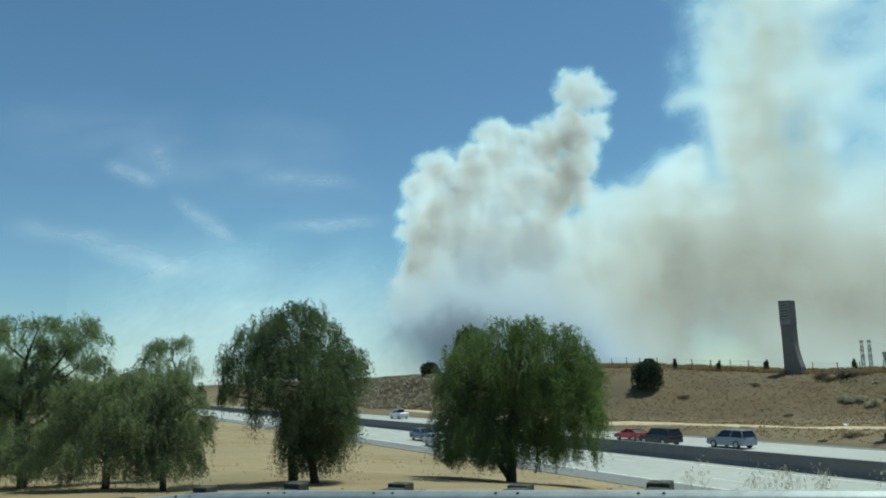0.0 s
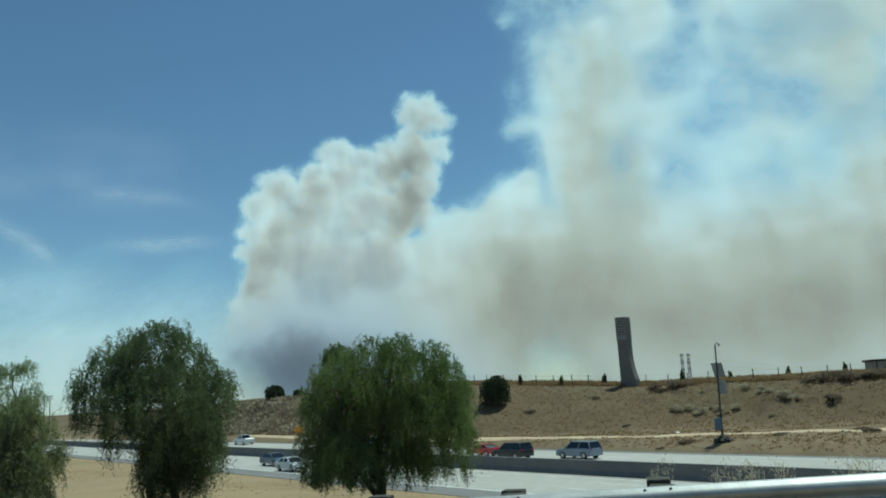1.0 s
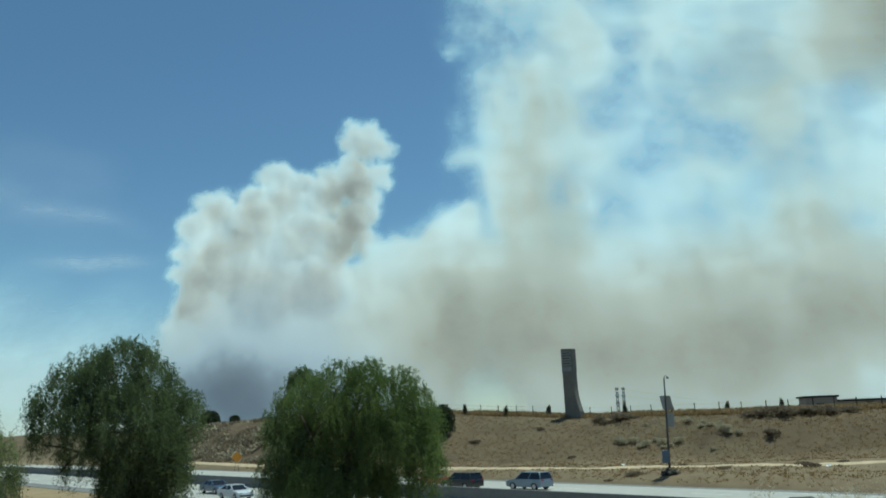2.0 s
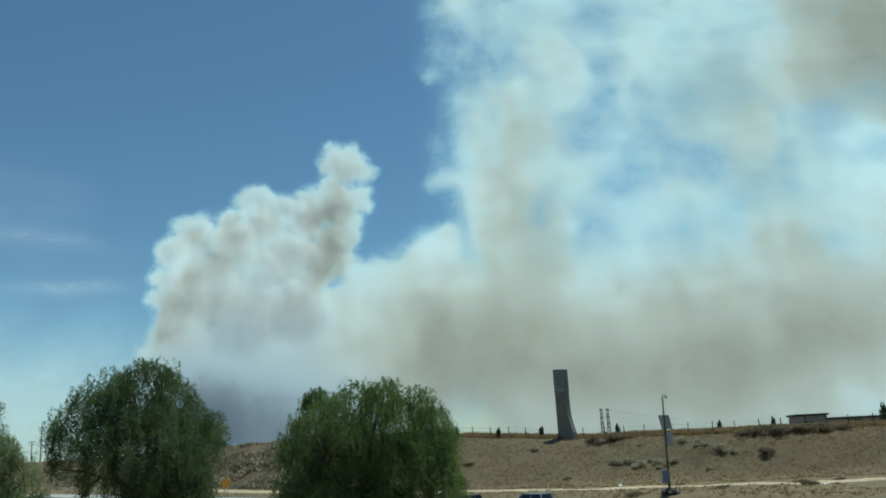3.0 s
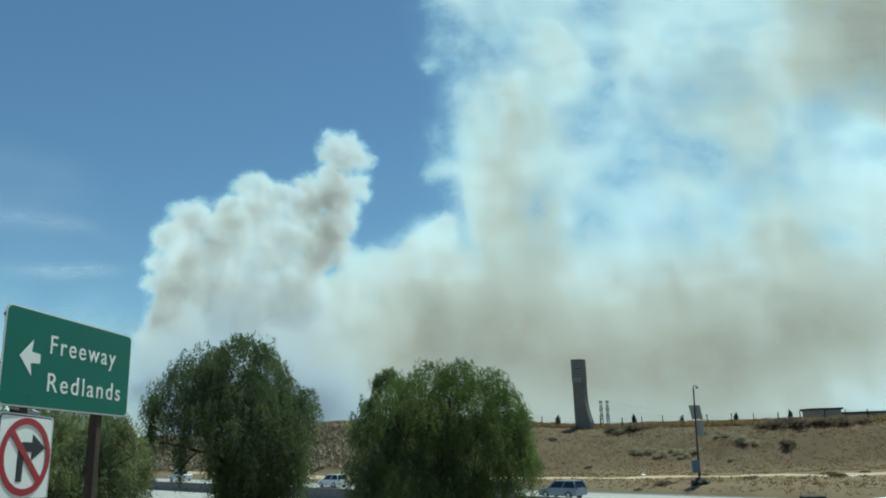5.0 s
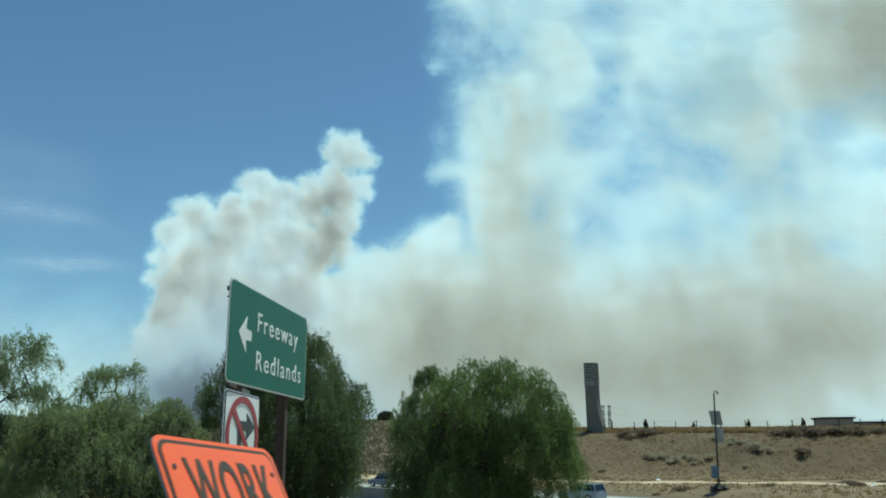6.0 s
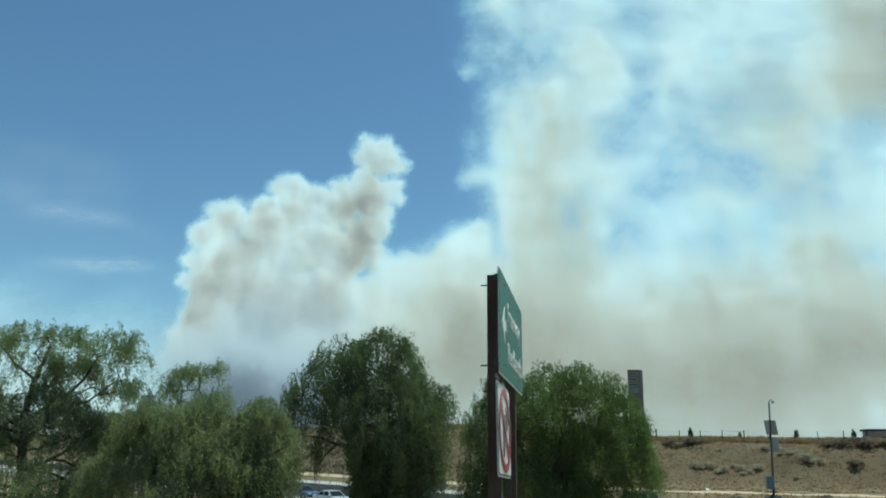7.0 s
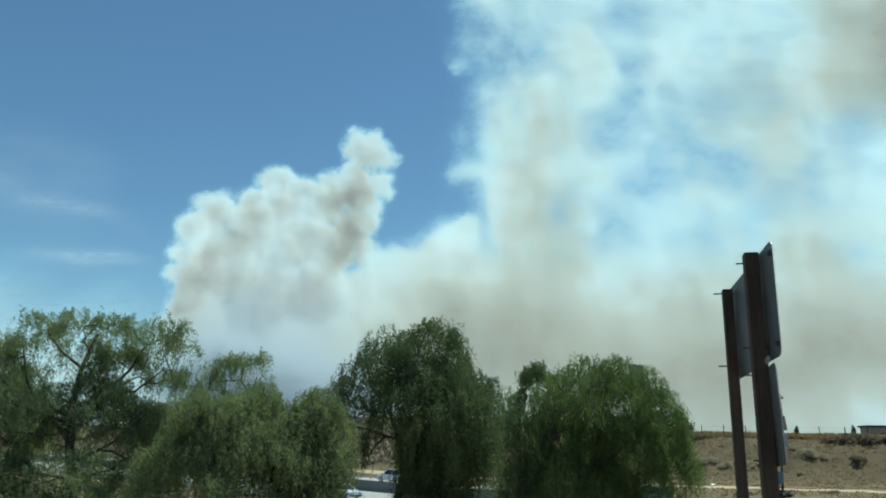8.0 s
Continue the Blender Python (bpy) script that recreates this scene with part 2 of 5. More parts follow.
def slab(outline, depth, bevel=0.0, axis="y"):
    """An outline of (a, b) drawn in the xz plane (axis y) or the xy plane (axis z), given a thickness along the axis."""
    bm = bmesh.new()
    if axis == "y":
        verts = [bm.verts.new((a, -depth / 2, b)) for a, b in outline]
        way = Vector((0, depth, 0))
    else:
        verts = [bm.verts.new((a, b, -depth / 2)) for a, b in outline]
        way = Vector((0, 0, depth))
    face = bm.faces.new(verts)
    made = bmesh.ops.extrude_face_region(bm, geom=[face])["geom"]
    bmesh.ops.translate(bm, vec=way, verts=[v for v in made if isinstance(v, bmesh.types.BMVert)])
    bmesh.ops.recalc_face_normals(bm, faces=bm.faces)
    if bevel:
        bmesh.ops.bevel(bm, geom=bm.edges[:], offset=bevel, segments=2, affect="EDGES", profile=0.5)
    return bm


def tube(points, radii, sides=8, bm=None, cap=True):
    """A round bar through points, tapering by radii."""
    bm = bm or bmesh.new()
    pts = [Vector(p) for p in points]
    rings = []
    for k, p in enumerate(pts):
        way = (pts[min(k + 1, len(pts) - 1)] - pts[max(k - 1, 0)]).normalized()
        side = way.cross(Vector((0.31, 0.95, 0.11))).normalized()
        up = way.cross(side)
        r = float(radii[k]) if isinstance(radii, (list, tuple)) else radii
        rings.append([bm.verts.new(p + r * (math.cos(a) * side + math.sin(a) * up)) for a in np.linspace(0, 2 * math.pi, sides, endpoint=False)])
    for a, b in zip(rings, rings[1:]):
        for k in range(sides):
            f = bm.faces.new((a[k], a[(k + 1) % sides], b[(k + 1) % sides], b[k]))
            f.smooth = True
    if cap:
        bm.faces.new(rings[0][::-1]), bm.faces.new(rings[-1])
    return bm


def lettering(name, text, height, width, material, parent, at, weight=0.004, spacing=1.13):
    """Text as a thin mesh: cap height and width in metres, its lower left corner at (x, z), lying at depth y in the parent's space."""
    curve = bpy.data.curves.new("text", "FONT")
    curve.body, curve.size, curve.extrude, curve.offset, curve.space_character = text, 1.0, 0.004, weight, spacing
    tmp = bpy.data.objects.new("text", curve)
    scene.collection.objects.link(tmp)
    bpy.context.view_layer.update()
    mesh = bpy.data.meshes.new_from_object(tmp.evaluated_get(bpy.context.evaluated_depsgraph_get()))
    bpy.data.objects.remove(tmp)
    bpy.data.curves.remove(curve)
    co = np.array([v.co for v in mesh.vertices])
    x0, x1 = co[:, 0].min(), co[:, 0].max()
    cap = 0.70
    for v in mesh.vertices:
        x, y, z = v.co
        v.co = ((x - x0) / (x1 - x0) * width + at[0], at[1] - z * 0.5, y / cap * height + at[2])
    mesh.update()
    return part(name, mesh, material, parent)


def value_noise(x, z, size, seed):
    rng = np.random.default_rng(seed)
    table = rng.random((256, 256))
    u, v = x / size + 1000, z / size + 1000
    i, j = np.floor(u).astype(int), np.floor(v).astype(int)
    a, b = u - i, v - j
    a, b = a * a * a * (a * (6 * a - 15) + 10), b * b * b * (b * (6 * b - 15) + 10)
    g = lambda p, q: table[p % 256, q % 256]
    return (g(i, j) * (1 - a) + g(i + 1, j) * a) * (1 - b) + (g(i, j + 1) * (1 - a) + g(i + 1, j + 1) * a) * b


def fractal(x, z, size, seed, octaves=5, gain=0.5):
    total, amp, norm = 0.0, 1.0, 0.0
    for k in range(octaves):
        total = total + amp * value_noise(x, z, size / 2**k, seed + k)
        norm, amp = norm + amp, amp * gain
    return total / norm


# ---- lie of the land ----
HEAD = radians(46.77)
ALONG, ACROSS = (-math.sin(HEAD), math.cos(HEAD)), (math.cos(HEAD), math.sin(HEAD))
ROAD_Z, NEAR_D, MEDIAN_D, FAR_D = -4.4, 38.2, 48.4, 65.7


def ramp_z(x):
    return 0.1 + 0.047 * np.clip(x, -60, 40)


HILL_X = [-4000, -400, -100, -32, -11, 12, 27, 60, 150, 4000]
TOE_Y = [3857, 475, 193, 129, 109, 99.5, 97, 93, 80, 80]
TOP_Y = [3890, 507, 224, 155, 134, 123.5, 113, 106, 95, 95]
TOP_Z = [2.4, 2.4, 3.0, 4.0, 3.3, 1.7, 1.5, 1.4, 1.4, 1.4]


def land(x, y):
    """Height of the ground at arrays of x and y."""
    x, y = np.asarray(x, float), np.asarray(y, float)
    d = ACROSS[0] * x + ACROSS[1] * y
    start = np.minimum(ACROSS[0] * x + ACROSS[1] * 9.5, 28)
    fall = np.clip((d - start) / (35.5 - start), 0, 1)
    z = ramp_z(x) * (1 - fall) + (ROAD_Z - 0.06) * fall
    z = z + np.where((fall > 0) & (fall < 1), (fractal(x, y, 9, 5, 4) - 0.5) * 0.5 * np.minimum(fall * 8, (1 - fall) * 8).clip(0, 1), 0)
    verge = np.clip((d - 66.2) / 4.5, 0, 1)
    toe, top, high = np.interp(x, HILL_X, TOE_Y), np.interp(x, HILL_X, TOP_Y), np.interp(x, HILL_X, TOP_Z)
    climb = np.clip((y - toe) / (top - toe), 0, 1)
    climb = climb + 0.08 * np.sin(2 * math.pi * climb) * -1
    past = np.clip((y - top) / 8, 0, 1)
    rough = (fractal(x, y, 14, 11, 5) - 0.5) * 1.5 * np.sin(math.pi * np.clip((y - toe) / (top - toe), 0, 1)) + (fractal(x, y, 3.5, 21, 3) - 0.5) * 0.35
    ridges = np.abs(fractal(x + 0.8 * y, (y - 0.8 * x) * 0.35, 7, 131, 3) - 0.5) * 3.2 * np.clip((-12 - x) / 15, 0, 1) * np.sin(math.pi * np.clip((y - toe) / (top - toe), 0, 1))
    rough = rough + ridges
    hill = ROAD_Z + 0.72 * verge + (high + 3.68) * climb + 0.45 * past + rough * np.clip((d - 69) / 5, 0, 1)
    return np.where(d > 60, np.where(verge > 0, hill, ROAD_Z - 0.06), z)


def ground_at(x, y):
    return float(land(np.array([x]), np.array([y]))[0])


def axis_steps(lo, fine_lo, fine_hi, hi, step):
    mid = np.arange(fine_lo, fine_hi + step / 2, step)
    out, w = [fine_hi], step * 1.5
    while out[-1] < hi:
        out.append(min(hi, out[-1] + w))
        w *= 1.16
    back, w = [fine_lo], step * 1.5
    while back[-1] > lo:
        back.append(max(lo, back[-1] - w))
        w *= 1.16
    return np.concatenate([back[:0:-1], mid, out[1:]])


def build_ground():
    xs, ys = axis_steps(-4200, -75, 75, 4200, 0.75), axis_steps(-1500, 6, 160, 4400, 0.75)
    gx, gy = np.meshgrid(xs, ys, indexing="ij")
    gz = land(gx.ravel(), gy.ravel())
    n = len(ys)
    i, j = np.meshgrid(np.arange(len(xs) - 1), np.arange(n - 1), indexing="ij")
    a = (i * n + j).ravel()
    d = ACROSS[0] * gx.ravel() + ACROSS[1] * gy.ravel()
    straw = np.clip((66 - d) / 4, 0, 1) * 0.9 + np.clip((d - 66) / 2, 0, 1) * np.clip(1 - (gy.ravel() - np.interp(gx.ravel(), HILL_X, TOE_Y)) / 4, 0, 1) * 0.28
    straw = np.clip(straw + 0.06, 0, 1)
    mesh = arrays("ground", np.stack([gx.ravel(), gy.ravel(), gz], 1), np.stack([a, a + n, a + n + 1, a + 1], 1), True, straw=straw)
    tagged(part("ground", mesh, GROUND), "dry tan dirt and straw-coloured grass rising to an embankment", "ground", kind="structure")


def strip(name, d0, d1, z, material, label, s0=-420, s1=1500, thick=0.3, category="road"):
    """A long level slab that follows the freeway between two distances across it."""
    ends = np.concatenate([np.arange(s0, s1, 12.0), [s1]])
    verts, faces = [], []
    for s in ends:
        for d, zz in ((d0, z - thick), (d0, z), (d1, z), (d1, z - thick)):
            verts.append((ALONG[0] * s + ACROSS[0] * d, ALONG[1] * s + ACROSS[1] * d, zz))
    for k in range(len(ends) - 1):
        for e in range(4):
            faces.append((4 * k + e, 4 * k + (e + 1) % 4, 4 * k + 4 + (e + 1) % 4, 4 * k + 4 + e))
    return tagged(part(name, arrays(name, verts, faces), material), label, category, kind="structure")


def track_y(x):
    """The line of the sandy track along the foot of the hill."""
    return np.interp(x, [-60, -40, -25, -11, 0, 10, 25, 45, 80, 150], [154.0, 133.0, 118.5, 105.5, 98.5, 93.5, 88.5, 85.0, 80.0, 70.0])


def build_freeway():
    strip("road", NEAR_D, MEDIAN_D - 0.45, ROAD_Z, ROAD, "pale worn concrete freeway carriageway with dashed lane lines")
    strip("road", MEDIAN_D + 0.45, FAR_D - 1.2, ROAD_Z, ROAD, "pale worn concrete freeway carriageway beyond the median")
    strip("road_shoulder", NEAR_D - 2.6, NEAR_D - 0.003, ROAD_Z - 0.012, ASPHALT, "grey asphalt shoulder beside the dirt verge")
    strip("road_shoulder", FAR_D - 1.197, FAR_D + 0.6, ROAD_Z - 0.012, ASPHALT, "grey asphalt shoulder beside the far verge")
    # median barrier: sloping foot, steep upper face, flat top
    profile = [(-0.42, 0), (-0.42, 0.08), (-0.24, 0.32), (-0.15, 1.05), (0.15, 1.05), (0.24, 0.32), (0.42, 0.08), (0.42, 0)]
    verts, faces = [], []
    ends = np.arange(-420, 1501, 10.0)
    for s in ends:
        for a, b in profile:
            d = MEDIAN_D + a
            verts.append((ALONG[0] * s + ACROSS[0] * d, ALONG[1] * s + ACROSS[1] * d, ROAD_Z + b))
    p = len(profile)
    for k in range(len(ends) - 1):
        for e in range(p):
            faces.append((p * k + e, p * k + (e + 1) % p, p * k + p + (e + 1) % p, p * k + p + e))
    tagged(part("median_barrier", arrays("median_barrier", verts, faces), BARRIER), "dark stained concrete median barrier between the carriageways", "barrier", kind="structure")
    strip("gutter", MEDIAN_D - 1.0, MEDIAN_D - 0.86, ROAD_Z + 0.005, ASPHALT, "dark joint between the slab and the median gutter", thick=0.004, category="joint")
    for d in (NEAR_D + 0.35, MEDIAN_D - 1.6, MEDIAN_D + 1.6, FAR_D - 1.6):
        strip("lane_line", d - 0.06, d + 0.06, ROAD_Z + 0.006, PAINT, "thin worn white edge line painted on concrete", thick=0.005, category="marking")
    dashes_v, dashes_f = [], []
    for d in (NEAR_D + 3.4, NEAR_D + 6.4, MEDIAN_D + 5.2, MEDIAN_D + 8.9, MEDIAN_D + 12.5):
        for s in np.arange(-100, 500, 14.6):
            k = len(dashes_v)
            for ss, dd in ((s, d - 0.06), (s + 3.6, d - 0.06), (s + 3.6, d + 0.06), (s, d + 0.06)):
                dashes_v.append((ALONG[0] * ss + ACROSS[0] * dd, ALONG[1] * ss + ACROSS[1] * dd, ROAD_Z + 0.006))
            dashes_f.append((k, k + 1, k + 2, k + 3))
    tagged(part("lane_dashes", arrays("lane_dashes", dashes_v, dashes_f), PAINT), "worn white dashed lane markings on concrete", "marking", kind="stuff")
    # the ramp on which the camera drives
    xs = np.arange(-90, 61, 3.0)
    verts, faces = [], []
    for x in xs:
        z = float(ramp_z(np.array([x]))[0])
        verts += [(x, -7.5, z - 0.2), (x, -7.5, z + 0.03), (x, 3.6, z + 0.03), (x, 3.6, z - 0.2)]
    for k in range(len(xs) - 1):
        for e in range(4):
            faces.append((4 * k + e, 4 * k + (e + 1) % 4, 4 * k + 4 + (e + 1) % 4, 4 * k + 4 + e))
    tagged(part("ramp_road", arrays("ramp_road", verts, faces), ASPHALT), "grey asphalt ramp running downhill beside a guard rail", "road", kind="structure")
    # sandy track along the foot of the hill
    verts, faces = [], []
    xs = np.arange(-60, 150, 0.8)
    ys = track_y(xs) + (fractal(xs, xs * 0, 7, 3, 3) - 0.5) * 0.7
    wide = 1.3 + (fractal(xs, xs * 0 + 40, 5, 9, 3) - 0.5) * 0.8
    for x, y, w in zip(xs, ys, wide):
        for off in np.linspace(-w, w, 6):
            verts.append((x, y + off, ground_at(x, y + off) + 0.11 - 0.13 * (abs(off) > w * 0.95)))
    for k in range(len(xs) - 1):
        for e in range(5):
            a = 6 * k + e
            faces.append((a, a + 6, a + 7, a + 1))
    tagged(part("dirt_track", arrays("dirt_track", verts, faces, True), TRACK), "pale sandy wheel track along the foot of the embankment", "track", kind="structure")


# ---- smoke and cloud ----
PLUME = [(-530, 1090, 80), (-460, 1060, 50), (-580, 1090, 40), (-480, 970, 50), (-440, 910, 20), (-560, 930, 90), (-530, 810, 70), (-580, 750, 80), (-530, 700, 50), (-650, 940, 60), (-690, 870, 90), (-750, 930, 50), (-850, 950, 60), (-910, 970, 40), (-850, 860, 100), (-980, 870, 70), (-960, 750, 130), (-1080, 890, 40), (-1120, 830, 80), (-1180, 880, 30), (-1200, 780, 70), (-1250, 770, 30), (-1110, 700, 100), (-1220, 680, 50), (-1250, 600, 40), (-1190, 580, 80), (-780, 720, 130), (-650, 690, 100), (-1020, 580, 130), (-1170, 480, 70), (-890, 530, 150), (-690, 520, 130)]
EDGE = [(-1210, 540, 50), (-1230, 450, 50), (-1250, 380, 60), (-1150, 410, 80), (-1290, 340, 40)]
FOOT = [(-1200, 410, 100, 0.9), (-1040, 370, 190, 0.95), (-820, 330, 210, 0.95), (-1230, 270, 120, 0.7), (-990, 160, 250, 0.95), (-740, 190, 270, 0.95), (-650, 390, 190, 0.9)]
BANK = [(-460, 680, 30, 0.5), (-410, 700, 30, 0.4), (-370, 670, 60, 0.8), (-270, 690, 80, 0.9), (-180, 720, 80, 0.95), (-120, 780, 50, 0.7), (-450, 610, 70, 0.9), (-350, 540, 170, 0.97), (-160, 570, 190, 0.98), (-520, 490, 150, 0.9), (-570, 320, 230, 0.95), (-290, 320, 250, 0.98), (30, 430, 250, 0.98), (260, 290, 340, 0.98), (670, 250, 340, 0.98), (1060, 250, 340, 0.98), (1350, 210, 420, 0.98), (-370, 80, 230, 0.9), (240, 50, 250, 0.9), (840, 20, 270, 0.9), (1410, -10, 320, 0.9)]
COLUMN = [(-70, 1740, 130, 0.75), (40, 1780, 170, 0.9), (160, 1620, 180, 0.97), (210, 1440, 180, 0.97), (30, 1510, 160, 0.85), (-90, 1540, 100, 0.6), (-190, 1450, 50, 0.55), (-230, 1430, 30, 0.35), (-50, 1320, 130, 0.8), (130, 1230, 180, 0.97), (-110, 1150, 80, 0.55), (0, 1080, 130, 0.8), (-140, 990, 70, 0.5), (-190, 1000, 40, 0.3), (170, 990, 190, 0.97), (-20, 920, 100, 0.8), (110, 770, 190, 0.97), (0, 740, 100, 0.9), (-100, 840, 60, 0.25), (200, 590, 250, 0.97), (80, 2020, 270, 0.95), (310, 1920, 250, 0.95)]
HOLES = [(470, 1690, 100, 0.45), (570, 1640, 80, 0.3), (470, 1470, 60, 0.35), (470, 1340, 80, 0.6), (380, 1160, 130, 0.42), (480, 1190, 90, 0.45), (660, 1130, 170, 0.55), (830, 1110, 170, 0.5), (550, 940, 150, 0.45), (750, 720, 130, 0.62), (900, 810, 150, 0.4), (890, 610, 100, 0.35), (660, 520, 190, 0.32), (420, 840, 150, 0.35), (1280, 980, 170, 0.4), (1300, 650, 100, 0.55), (1500, 1170, 170, 0.4), (1280, 1130, 130, 0.3), (500, 570, 190, 0.3), (490, 700, 130, 0.35), (1040, 910, 130, 0.25)]
# brown smoke, with the shaded sides and undersides of billows painted in
SOOT_SHADE = [(255, 900, 110, 0.2), (265, 1150, 100, 0.16), (240, 660, 130, 0.15), (-300, 150, 220, 0.18), (70, 130, 260, 0.25), (500, 120, 260, 0.16), (330, 240, 150, 0.18), (600, 195, 160, 0.2), (850, 165, 160, 0.16), (170, 810, 140, 0.26), (210, 1490, 130, 0.06), (120, 580, 190, 0.28), (60, 370, 190, 0.28), (-140, 480, 120, 0.3), (-170, 320, 150, 0.3), (-50, 210, 190, 0.3), (200, 1150, 140, 0.17), (890, 1280, 150, 0.26), (1070, 1300, 130, 0.2), (1350, 1590, 150, 0.4), (1540, 1550, 190, 0.7), (1530, 1330, 160, 0.75), (1350, 1300, 100, 0.4), (1070, 980, 150, 0.2), (1060, 670, 130, 0.26), (1050, 410, 150, 0.32), (1130, 290, 170, 0.28), (1360, 370, 150, 0.28), (760, 250, 250, 0.24), (390, 290, 210, 0.24), (-580, 890, 70, 0.7), (-560, 770, 60, 0.75), (-590, 680, 50, 0.6), (-550, 1020, 50, 0.3)]
# shade between the plume's folds, put into its colour
FOLD_SHADE = [(-1150, 580, 70, 0.62), (-1210, 480, 50, 0.62), (-1110, 670, 50, 0.36), (-1010, 710, 50, 0.26), (-1020, 540, 70, 0.34), (-1060, 430, 70, 0.3), (-850, 900, 60, 0.2), (-820, 460, 100, 0.4), (-710, 520, 80, 0.34), (-650, 340, 90, 0.32), (-910, 530, 50, 0.24), (-680, 780, 50, 0.2), (-950, 820, 50, 0.2), (-520, 610, 50, 0.4), (-1110, 830, 50, 0.16), (-840, 330, 100, 0.3)]
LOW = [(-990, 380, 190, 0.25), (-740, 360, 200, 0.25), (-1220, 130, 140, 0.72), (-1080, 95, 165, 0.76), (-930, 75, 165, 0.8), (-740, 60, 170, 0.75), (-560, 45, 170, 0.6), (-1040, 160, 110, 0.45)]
HAZE = [(-1900, 120, 460, 0.52), (-2500, 80, 500, 0.47), (-1450, 200, 280, 0.42)]


def smooth(v, a, b):
    v = np.clip((v - a) / (b - a), 0, 1)      # runs down where b is less than a
    return v * v * (3 - 2 * v)


def puffs(x, z, some, edge=1.0):
    clear = np.ones_like(x)
    for cx, cz, r, a in some:
        clear *= 1 - a * np.exp(-(((x - cx) ** 2 + (z - cz) ** 2) / r**2) ** edge)
    return 1 - clear


def warped(x, z, by, size, seed, octaves=5, gain=0.55):
    """The places x, z carried about by turbulence."""
    return x + by * (fractal(x, z, size, seed, octaves, gain) - 0.5), z + by * (fractal(x, z, size, seed + 20, octaves, gain) - 0.5)


def plume_heads():
    """Round heads (x, depth towards the viewer, z, radius) with smaller heads budding from them, twice over."""
    rng = random.Random(12)
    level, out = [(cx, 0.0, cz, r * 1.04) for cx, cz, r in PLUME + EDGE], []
    for buds, out_by, lo, hi in ((9, 0.78, 0.30, 0.50), (6, 0.82, 0.30, 0.52), (0, 0, 0, 0)):
        out += level
        young = []
        for cx, cy, cz, r in level:
            for _ in range(buds):
                w = Vector((rng.gauss(0, 1), abs(rng.gauss(0, 0.8)), rng.gauss(0.15, 1))).normalized() * r * out_by
                young.append((cx + w.x, cy + w.y, cz + w.z * 1.05, r * rng.uniform(lo, hi)))
        level = [h for h in young if h[3] > 7]
    return out


def plume_fields(x, z):
    """Depth inside the joined heads and how far they stand out, in metres; the heads lean downwind and are ruffled."""
    wx, wz = warped(x, z, 40, 70, 31, 4, 0.6)
    inside, stand = np.full_like(x, -400.0), np.full_like(x, -60.0)
    near = (x > -1500) & (x < -250) & (z > -40) & (z < 1350)
    ax, az = wx[near], wz[near]
    deep, front = np.full_like(ax, -400.0), np.zeros_like(ax)
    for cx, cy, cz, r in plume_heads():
        some = np.nonzero((np.abs(ax - cx) < r + 90) & (np.abs(az - cz) < r + 90))[0]
        d = np.hypot(ax[some] - cx, az[some] - cz)
        deep[some] = np.logaddexp(deep[some] / 9, (r - d) / 9) * 9
        bulge = cy + r * np.sqrt(np.clip(1 - (d / r) ** 2, 0, 1)) * smooth(d / r, 1.15, 0.8)
        k = 11.0
        front[some] = k * np.logaddexp(front[some] / k, np.where(d < 1.15 * r, bulge, -60.0) / k)
    inside[near], stand[near] = deep, front
    return inside, np.maximum(stand, 0)


def plume_density(x, z, inside):
    soft = smooth(z, 480, 180)
    inside = inside + 18 * (fractal(x, z, 34, 39, 3, 0.55) - 0.5)
    head = smooth(inside, -13 - 40 * soft, 40 + 120 * soft)
    foot = puffs(x + 120 * (fractal(x, z * 0.5, 150, 33, 5) - 0.5), z, FOOT, 1.4)
    return (1 - (1 - 0.98 * head) * (1 - foot * 0.97 * smooth(z, 620, 430))) * smooth(z, -40, 40)


def plume_weight(x, z, inside):
    """How much of the smoke at a spot belongs to the solid plume; it melts into the bank on its lee side."""
    wx = x + 160 * (fractal(x, z, 200, 35, 5) - 0.5)
    melt = smooth(wx, -700, -480) * smooth(z, 740, 560)
    return smooth(inside, -10, 45) * (1 - melt) * smooth(z, 120, 480)


def drift_density(x, z):
    """Column, low bank and the torn veil that fills the sky downwind of them."""
    wx, wz = warped(x, z, 165, 230, 101, 6, 0.56)
    rough = fractal(x + 0.2 * z, z * 0.6, 230, 141, 6, 0.52)
    column = np.clip(puffs(wx - 35, wz, COLUMN, 1.15) * (0.18 + 1.45 * rough), 0, 1) * 0.97
    hx, hz = warped(x, z, 170, 240, 205, 6, 0.52)
    veil = smooth(wx, 90, 330) * smooth(wz + 0.5 * (hx - x), 60, 520) * 0.97
    veil = veil * (1 - np.clip(puffs(hx, hz, HOLES, 1.1) * (0.2 + 0.95 * fractal(x, z, 190, 221, 6, 0.52)), 0, 0.8) * smooth(z, 420, 820))
    veil = veil * (1 - 0.24 * smooth(fractal(hx, hz, 330, 231, 6, 0.52), 0.42, 0.72) * smooth(z, 420, 800))
    bx, bz = warped(x, z, 90, 170, 301, 5, 0.55)
    bank = puffs(bx, bz, BANK, 1.7)
    clear = (1 - np.clip(column, 0, 1) * (1 - 0.85 * smooth(wx, 150, 330))) * (1 - veil) * (1 - bank)
    return np.clip(1 - clear, 0, 1) * smooth(z, -60, 30)


